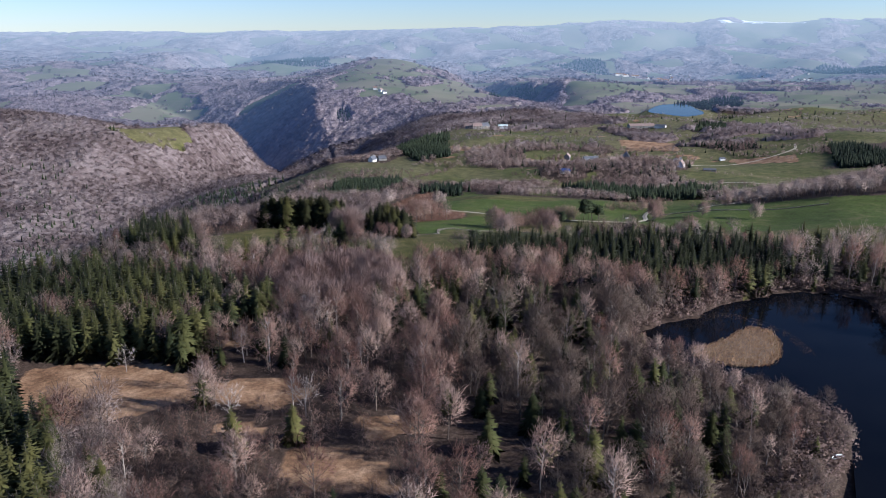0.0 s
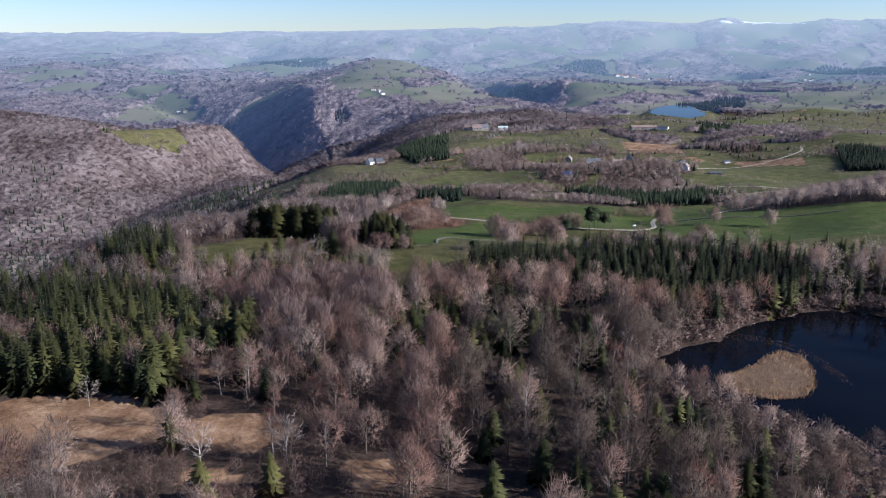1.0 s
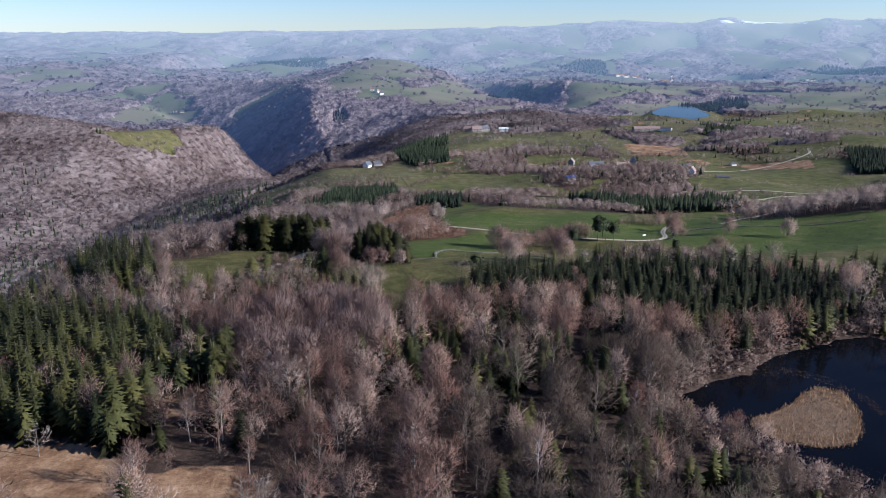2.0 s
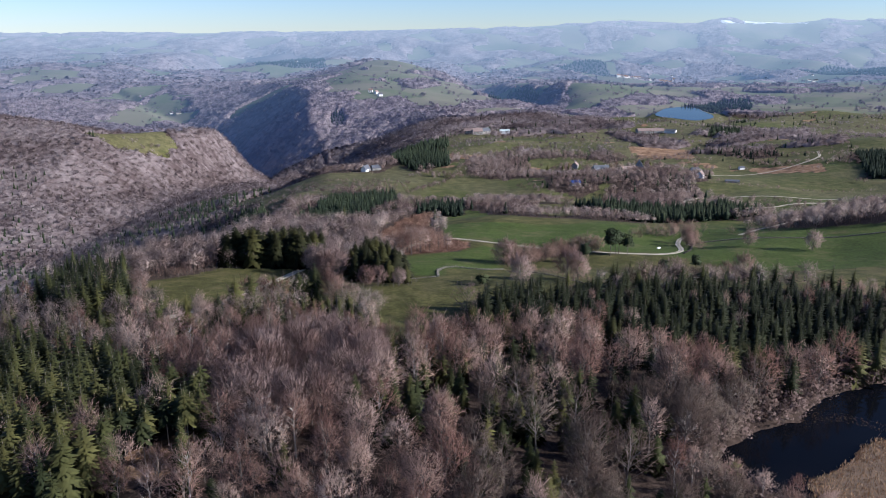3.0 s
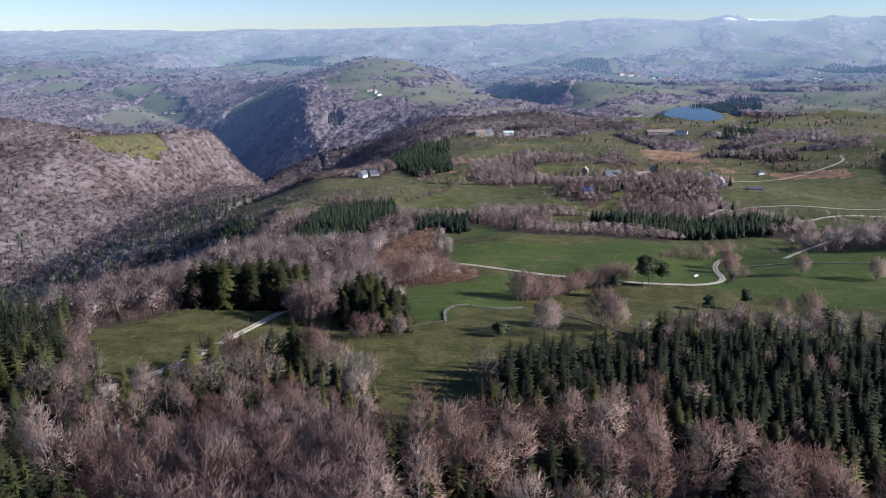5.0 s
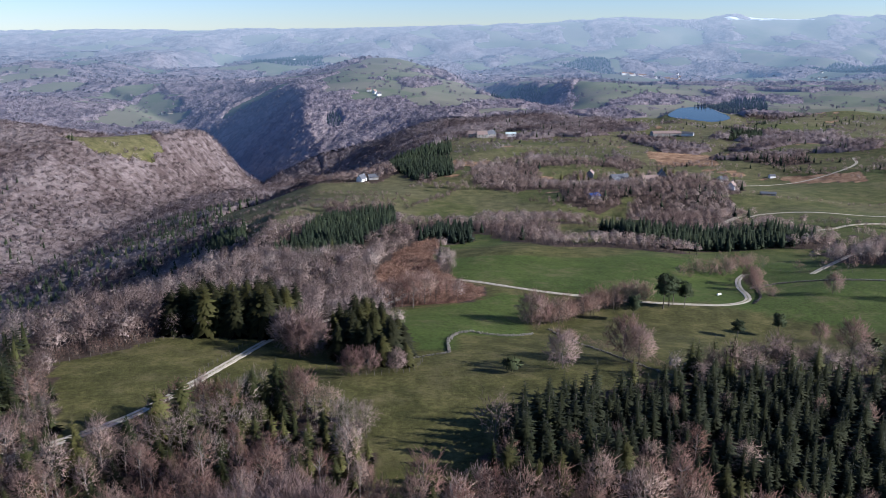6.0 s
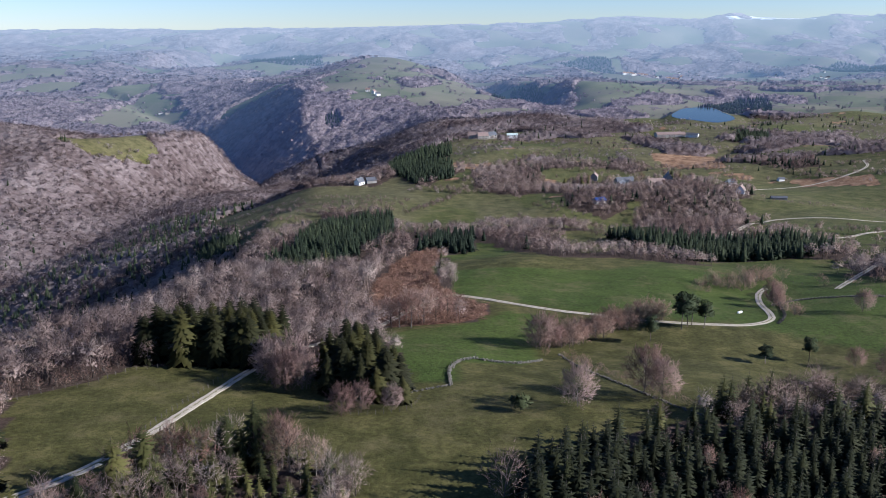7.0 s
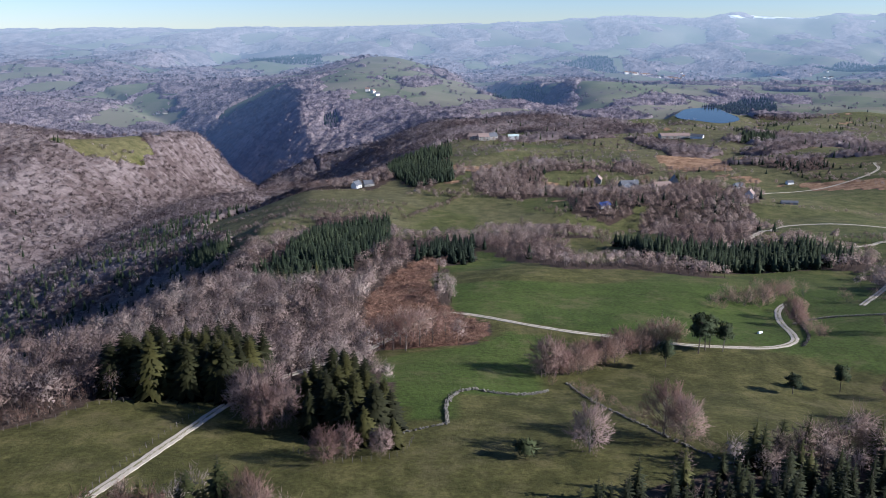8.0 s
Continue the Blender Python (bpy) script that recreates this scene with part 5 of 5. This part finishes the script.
EVERGREEN = proto("evergreen_bush", [(sticks(np.zeros((1, 3)), np.array([[0, 0, 2.0]]), 0.15, 0.05, 5), tuft(RS(7), 4.0, 2.3, 420, 0.4, False))], "bark", "box", "dense dark evergreen bush on the pasture", "bush", "")
for x, y in smooth_line([-76, 250, -66, 260, -60, 274, -52, 283, -40, 284, -30, 280], 3.0):
    leafy = r8.uniform() < 0.55
    stand(KINDS["bare" if leafy else "spruce"], x + 2 + r8.normal(), y - 2 + r8.normal(), r8.uniform(0.72, 1.05), r8.uniform(0, 6))
stand(EVERGREEN, 13, 307, 1.0, 0)
stand(EVERGREEN, 114, 329, 1.2, 2, label="dense dark evergreen bush beside a bare tree")
FRONT = proto("broadleaf_tree", BARE_VF, "bark", "twig", "russet leafless tree standing beside the felled ground", "bare tree", "trees by the clearing")
for x, y, h in ((-18, 389, 11), (-14, 387, 12), (-10, 391, 12), (-6, 394, 11), (-21, 393, 10), (-2, 400, 9), (-16, 394, 12), (-12, 397, 11), (-8, 402, 10)):
    stand(FRONT, x, y, h / 11, x)

TALL = proto("spruce_tree", [spruce(RS(240 + k), 13, 2.6, 13, 11, 2, 0.5) for k in range(3)], "pale_bark", "needle", "tall spruce with a long bare pale stem beside a small clearing", "spruce tree", "bare-stemmed spruces by the clearing")
r9 = RS(9)
for k in range(14):
    x, y = r9.uniform(-66, -50), r9.uniform(198, 212)
    stand(TALL, x, y, r9.uniform(0.8, 1.05), r9.uniform(0, 6))
for x, y in ((-62, 195), (-60, 193), (-58, 197), (-57, 192), (-55, 199), (-63, 198), (-54, 202), (-59, 199)):
    stand(TALL, x, y, r9.uniform(0.6, 0.9), r9.uniform(0, 6))
PALE = proto("broadleaf_tree", [bare_tree(RS(250 + k), 11, 0.34, 13, 4, 4, 0.1, 0.2, True, 60) for k in range(2)], "birch_bark", "twig_pale", "pale silvery leafless tree that stands out of the wood", "bare tree", "pale trees of the wood")
for x, y, h in ((-36, 196, 12), (-33, 192, 9), (-78, 172, 7), (-22, 262, 8), (46, 196, 8), (20, 176, 7.5), (-46, 148, 9), (-30, 150, 10), (62, 216, 6)):
    stand(PALE, x, y, h / 11, x)

WILLOW = proto("willow_bush", [bare_tree(RS(260 + k), 6, 0.42, 20, 4, 8, 0.11, 0.02, True, 700) for k in range(2)], "bark", "twig_olive", "rounded olive-green willow bush in the wood by the pond", "willow", "willows by the pond")
for x, y, h in ((44, 150, 6.5), (30, 140, 5), (36, 162, 5), (20, 131, 5), (46, 128, 6), (58, 160, 4.5), (14, 166, 5), (52, 186, 4), (26, 178, 4.5), (8, 182, 5)):
    stand(WILLOW, x, y, h / 6, x * 1.7)

# ---- hedgerows between the fields ----
def hedgerow(flat, step, size, label):
    c = smooth_line(flat, step)
    r = RS(len(c) + 3)
    c = c + r.normal(size=c.shape) * step * 0.35
    n = len(c)
    s = size * r.uniform(0.55, 1.25, n) / 8
    pos = np.stack([c[:, 0], c[:, 1], ground_z(c[:, 0], c[:, 1]) - 0.1], 1)
    joined("hedgerow", [clump_tree(RS(170 + k), 8, 3.2, 70, 0.4, 40, 0.1, True) for k in range(4)], r.randint(0, 4, n), pos, np.stack([s, s], 1), r.uniform(0, 6.28, n), r.uniform(0.0, 0.6, n), M["twig_joined"], label, "hedgerow")


hedgerow([56, 693, 74, 636, 90, 580], 4.5, 7, "row of small leafless trees along a green field")
hedgerow([-205, 838, -170, 846, -117, 822, -82, 824, -60, 822], 3.0, 3.5, "low leafless hedge along the brow over the gorge")
hedgerow([-196, 790, -150, 792, -102, 772, -65, 756, -30, 745], 3.0, 4, "leafless hedge between terraced fields")
hedgerow([-160, 735, -130, 742, -95, 728, -60, 730, -30, 722], 2.6, 5, "thick leafless hedge between terraced fields")
hedgerow([-150, 690, -125, 700, -98, 690, -84, 676], 2.6, 6, "thick leafless hedge above a small green field")
hedgerow([-136, 640, -118, 662, -104, 668, -90, 650], 2.6, 5, "leafless hedge round a small green field")
hedgerow([-30, 700, -14, 730, 0, 760, 14, 790], 3.0, 6, "leafless hedge down the flank of the green knoll")
hedgerow([232, 739, 280, 730, 324, 721, 380, 715], 3.5, 3.5, "low leafless hedge across a bright green field")
hedgerow([10, 1145, 79, 1160, 148, 1150, 205, 1060], 4, 7, "leafless hedge before the plateau farms")
hedgerow([-8, 797, 33, 785, 77, 801, 110, 800], 3, 7, "thick leafless hedge at the top of a green field")
hedgerow([184, 935, 234, 930, 300, 954], 3.5, 7, "thick leafless hedge below rough pasture")
hedgerow([98, 926, 139, 905, 184, 935], 3.5, 7, "thick leafless hedge behind the hamlet")
hedgerow([333, 922, 363, 869, 381, 823], 3.5, 5, "leafless hedge beside a pale lane")
hedgerow([16, 825, 64, 929, 107, 1004], 3.2, 7, "leafless hedge between plateau fields")
hedgerow([172, 575, 212, 593, 238, 573, 300, 570], 3.2, 6, "leafless hedge along a pale lane")

# ---- felled ground ----
def brash_pile():
    r = RS(77)
    x, y = r.uniform(-32, 12, 11000), r.uniform(388, 542, 11000)
    ok = inside(x, y, CLEARCUT)
    x, y = x[ok], y[ok]
    n = len(x)
    a = r.uniform(0, 6.3, n)
    ln = r.uniform(0.6, 3.2, n)
    p = np.stack([x, y, ground_z(x, y) + r.uniform(0.05, 0.5, n)], 1)
    q = p + np.stack([np.cos(a) * ln, np.sin(a) * ln, r.uniform(-0.1, 0.5, n)], 1)
    vf = sticks(p, q, r.uniform(0.03, 0.13, n), 0.03)
    one = np.zeros(1)
    heap = r.uniform(0, 1, n) < 0.085
    hx, hy, m = x[heap], y[heap], heap.sum()
    hs = r.uniform(0.5, 1.5, m)
    joined("brash_heap", [tuft(RS(190 + k), 1.5, 1.6, 60, 0.12, False) for k in range(3)], r.randint(0, 3, m), np.stack([hx, hy, ground_z(hx, hy) - 0.3], 1), np.stack([hs, hs], 1),
           r.uniform(0, 6.28, m), r.uniform(0, 0.9, m), M["log"], "heaps of reddish cut twigs on felled ground", "brash")
    joined("brash", [vf], one.astype(int), np.zeros((1, 3)), np.ones((1, 2)), one, one + 0.5, M["log"], "reddish cut branches strewn over felled ground", "brash")


brash_pile()

# ---- the pond ----
ISLAND = [66, 187, 71, 189, 77, 193, 83, 199, 88, 202, 92, 199, 91, 190, 87, 181, 82, 176, 75, 175, 69, 177, 65, 182]


def reeds():
    r = RS(5)
    x, y = r.uniform(60, 102, 60000), r.uniform(158, 216, 60000)
    core = shore_distance(x, y, ISLAND)
    dense = core < 0.4 * r.normal(size=len(x))
    ring = (np.abs(np.hypot((x - 82) / 1.0, (y - 190) / 1.5) - 14) < 1.6) & (np.arctan2(y - 190, x - 82) > -0.5) & (np.arctan2(y - 190, x - 82) < 2.0) & (r.uniform(0, 1, len(x)) < 0.32)
    fringe = (np.hypot((x - 79) / 6, (y - 164) / 4.5) < 1) & (r.uniform(0, 1, len(x)) < 0.1)
    ok = dense & (r.uniform(0, 1, len(x)) < 0.8) | ring | fringe
    x, y = x[ok], y[ok]
    n = len(x)
    h = np.where(dense[ok], r.uniform(0.5, 1.2, n), r.uniform(0.2, 0.5, n))
    d = np.stack([r.normal(size=n) * 0.22, r.normal(size=n) * 0.22, np.ones(n)], 1) * h[:, None]
    v, f = slivers(np.stack([x, y, np.full(n, -0.25)], 1), d, 0.22, r)
    me = mesh_of("reeds", (v, f), M["reed"])
    a = me.attributes.new("tint", "FLOAT", "POINT")
    a.data.foreach_set("value", np.repeat(np.clip(np.where(dense[ok], 0.6, 0.1) + r.normal(size=n) * 0.32 - 0.25 * (x + (y - 190) * -0.6 > 90), 0, 1), 3).astype(np.float32))
    tagged(new("reeds", me), "straw-coloured dry reed bed standing in dark water", "reeds", kind="stuff")


reeds()


def mudbank():
    """The low peaty island under the reeds."""
    p = smooth_line(ISLAND + ISLAND[:2], 2.0)
    c = p.mean(0)
    rings = [np.column_stack([c + (p - c) * s, np.full(len(p), z)]) for s, z in ((1.02, -0.6), (0.97, 0.12), (0.6, 0.3))]
    n = len(p)
    v = np.concatenate(rings + [np.array([[*c, 0.34]])])
    i, j = np.arange(n), (np.arange(n) + 1) % n
    f = np.concatenate([np.stack([a * n + i, a * n + j, (a + 1) * n + j], 1) for a in (0, 1)] + [np.stack([a * n + i, (a + 1) * n + j, (a + 1) * n + i], 1) for a in (0, 1)] + [np.stack([2 * n + i, 2 * n + j, np.full(n, 3 * n)], 1)])
    tagged(new("reed_island", mesh_of("reed_island", (v, f), M["peat"])), "low peaty island under dry reeds in the pond", "island", kind="structure")


mudbank()
stand(HEDGE, 69, 178, 0.75, 1.0, label="dark leafless willow shrub on the reed island")
stand(HEDGE, 72, 177, 0.6, 2.0, label="dark leafless willow shrub on the reed island")


def boat(x, y, turn):
    base = tagged(new("rowing_boat"), "small white rowing boat pulled up on the pond bank", "boat")
    base.matrix_basis = pose(x, y, 0.1, 0, 4, turn)
    s = np.linspace(0, 1, 9)
    w = 0.62 * np.sin(np.pi * (0.12 + 0.88 * (1 - s))) ** 0.6 * (1 - 0.15 * s)
    rows = []
    for k in (-1, -0.7, 0, 0.7, 1):
        rows.append(np.stack([3.2 * (s - 0.5), w * k, 0.5 * abs(k) ** 1.6 + 0.12 * s ** 3], 1))
    v = np.stack(rows, 1).reshape(-1, 3)
    i = (np.arange(8)[:, None] * 5 + np.arange(4)[None]).ravel()
    hull = new("hull", mesh_of("hull", (v, np.concatenate([np.stack([i, i + 1, i + 6], 1), np.stack([i, i + 6, i + 5], 1)])), M["paint"]))
    hull.parent = base
    sol = hull.modifiers.new("thickness", "SOLIDIFY")
    sol.thickness = 0.04
    for px in (-0.5, 0.5):
        part("thwart", sticks(np.array([[px, -0.5, 0.36]]), np.array([[px, 0.5, 0.36]]), 0.12, 0.12, 4), M["post"], base, "wooden seat board")


boat(77.5, 132.5, 25)


# ---- buildings ----
def box(lo, hi):
    (a, b, c), (d, e, f) = lo, hi
    v = np.array([[x, y, z] for z in (c, f) for y in (b, e) for x in (a, d)], float)
    q = np.array([[0, 2, 3, 1], [4, 5, 7, 6], [0, 1, 5, 4], [2, 6, 7, 3], [0, 4, 6, 2], [1, 3, 7, 5]])
    return v, np.concatenate([q[:, [0, 1, 2]], q[:, [0, 2, 3]]])


def house(name, x, y, turn, ln, wd, eave, ridge, wall, roof, label, category="house", windows=3, chimney=True, group=""):
    """A gabled building: walls, two roof slopes with thickness, chimney, door and windows."""
    base = tagged(new(name), label, category, group)
    base.matrix_basis = pose(x, y, float(ground_z(x, y)) - 0.3, 0, 0, turn)
    a, b = ln / 2, wd / 2
    v = np.array([[-a, -b, 0], [a, -b, 0], [a, b, 0], [-a, b, 0], [-a, -b, eave], [a, -b, eave], [a, b, eave], [-a, b, eave], [-a, 0, ridge], [a, 0, ridge]], float)
    f = np.array([[0, 1, 5], [0, 5, 4], [2, 3, 7], [2, 7, 6], [1, 2, 6], [1, 6, 5], [5, 6, 9], [3, 0, 4], [3, 4, 7], [7, 4, 8], [0, 2, 1], [0, 3, 2]])
    part("wall", (v, f), M[wall], base)
    for side in (-1, 1):
        o, k = 0.35, (ridge - eave) / b
        e = np.array([[-a - o, side * (b + o), eave - o * k + 0.06], [a + o, side * (b + o), eave - o * k + 0.06], [a + o, 0, ridge + 0.06], [-a - o, 0, ridge + 0.06]])
        top = e + [0, 0, 0.2]
        vv = np.concatenate([e, top])
        q = np.array([[0, 1, 2, 3], [4, 5, 6, 7], [0, 1, 5, 4], [1, 2, 6, 5], [2, 3, 7, 6], [3, 0, 4, 7]])
        part("roof", (vv, np.concatenate([q[:, [0, 1, 2]], q[:, [0, 2, 3]]])), M[roof], base)
    for k in range(windows):
        px = -a + ln * (k + 0.5) / windows
        for lvl in range(1 if eave < 4.5 else 2):
            part("window", box((px - 0.5, -b - 0.06, 1.1 + 2.6 * lvl), (px + 0.5, -b + 0.1, 2.4 + 2.6 * lvl)), M["pane"], base)
    if windows:
        part("door", box((-0.5 + a * 0.5, -b - 0.05, 0.3), (0.5 + a * 0.5, -b + 0.1, 2.3)), M["post"], base)
    if chimney:
        part("chimney", box((a * 0.6 - 0.35, -0.35, ridge - 0.6), (a * 0.6 + 0.35, 0.35, ridge + 0.9)), M["wall_stone"], base)
    return base


house("farmhouse", -78, 838, 60, 8, 6, 3.2, 6.6, "wall_white", "slate", "white farmhouse with grey roof on the green knoll")
house("barn", -68, 846, 20, 9, 6, 2.8, 5.4, "wall_stone", "slate", "grey stone barn beside the knoll farmhouse", "barn", 0, False)
house("farmhouse", 203, 838, 80, 10, 8, 5, 11, "wall_stone", "slate", "tall stone gabled house among bare trees")
house("barn", 190, 832, 10, 16, 8, 3.4, 6.8, "wall_stone", "tile", "long stone barn beside the gabled house", "barn", 0, False)
house("farmhouse", 166, 850, 15, 17, 9, 4.5, 9, "wall_stone", "slate", "dark-roofed stone farmhouse in the hamlet")
house("barn", 160, 838, 60, 12, 8, 3.4, 6.8, "wall_stone", "slate", "dark-roofed stone barn in the hamlet", "barn", 0, False)
house("farmhouse", 145, 884, 70, 8, 6.5, 4, 7, "wall_stone", "tile", "small stone house with a tiled roof in the hamlet")
house("barn", 118, 730, 25, 9, 6, 2.6, 4.6, "wall_stone", "blue_sheet", "barn with a bright blue sheet roof among trees", "barn", 0, False)
house("cottage", 260, 838, 20, 8, 6, 3.2, 6, "wall_white", "slate", "white cottage at the edge of the hamlet", "cottage")
house("cottage", 242, 768, 60, 8, 6, 3.8, 7, "wall_white", "tile", "white cottage beside a bright green field", "cottage")
house("barn", 312, 1205, 3, 40, 14, 4.2, 7, "wall_stone", "tile", "long pale livestock barn below the lake", "barn", 0, False)
house("barn", 338, 1190, -30, 16, 9, 3.5, 6, "wall_white", "slate", "white-walled shed beside the long barn", "barn", 0, False)
house("farmhouse", 52, 1168, 10, 14, 9, 5, 9, "wall_stone", "tile", "stone farmhouse in a row on the plateau")
house("farmhouse", 64, 1180, 30, 13, 9, 5, 9, "wall_stone", "slate", "slate-roofed farmhouse in a row on the plateau")
house("farmhouse", 40, 1174, -10, 12, 9, 4.6, 8.4, "wall_stone", "tile", "tile-roofed farmhouse in a row on the plateau")
house("barn", 94, 1198, 0, 14, 10, 4.5, 6.5, "wall_white", "green_sheet", "pale green sheet-metal barn on the plateau", "barn", 0, False)
house("shed", 324, 878, 10, 6, 4, 2.4, 3.6, "wall_white", "slate", "small white field shed beside a lane", "shed", 0, False)
house("shed", 264, 746, -8, 12, 4, 1.8, 2.8, "wall_stone", "slate", "low blue-grey shed at the top of a green field", "shed", 0, False)
house("farmhouse", -740, 2180, 30, 9, 7, 4, 7.5, "wall_white", "slate", "white farmhouse on a meadow over the gorge")
house("barn", -715, 2165, 20, 13, 7, 3.5, 6.5, "wall_stone", "slate", "white barn on a meadow over the gorge", "barn", 0, False)
for k, (x, y) in enumerate(((-158, 1808), (-134, 1770), (-144, 1791))):
    house("village_house", x, y, 30 * k, 9, 7, 4.5, 8, "wall_white", "slate" if k % 2 else "tile", "white house of a hamlet on the hilltop", "house", 2, False, "hamlet on the hilltop")


def town():
    r = RS(31)
    made = 0
    for row in range(9):
        for col in range(11):
            x = 672 + col * 20 + row * 9 + r.uniform(-6, 6)
            y = 2990 + row * 24 + col * 4 + r.uniform(-14, 14)
            if r.uniform() < 0.2 + 0.03 * row:
                continue
            house("town_house", x, y, r.choice([8, 98]) + r.uniform(-10, 10), r.uniform(9, 15), r.uniform(7, 10), r.uniform(5, 8), r.uniform(8, 11), "wall_white", "tile", "white house with a tiled roof in the far town", "house", 0, False, "far town")
            made += 1
    for k in range(46):
        x, y = r.uniform(960, 1760), r.uniform(3120, 3330)
        house("town_house", x, y, r.uniform(0, 180), r.uniform(7, 10), 6.5, 4, 6.8, "wall_white", "slate", "scattered white house in the far valley", "house", 0, False, "houses of the far valley")
    for k in range(9):
        x, y = r.uniform(-1900, 300), r.uniform(2700, 3900)
        house("village_house", x, y, r.uniform(0, 180), r.uniform(10, 18), 9, 5, 8, "wall_white", "slate", "white farm on the far plateau", "farm", 0, False, "farms of the far plateau")


town()


def trough(x, y):
    base = tagged(new("water_tank"), "white metal water tank lying on the green meadow", "water tank")
    base.matrix_basis = pose(x, y, float(ground_z(x, y)), 0, 0, 30)
    part("tank", sticks(np.array([[-0.9, 0, 0.42]]), np.array([[0.9, 0, 0.42]]), 0.4, 0.4, 12), M["paint"], base)
    for px in (-0.7, 0.7):
        part("foot", box((px - 0.1, -0.4, -0.05), (px + 0.1, 0.4, 0.12)), M["post"], base)


trough(101, 407)
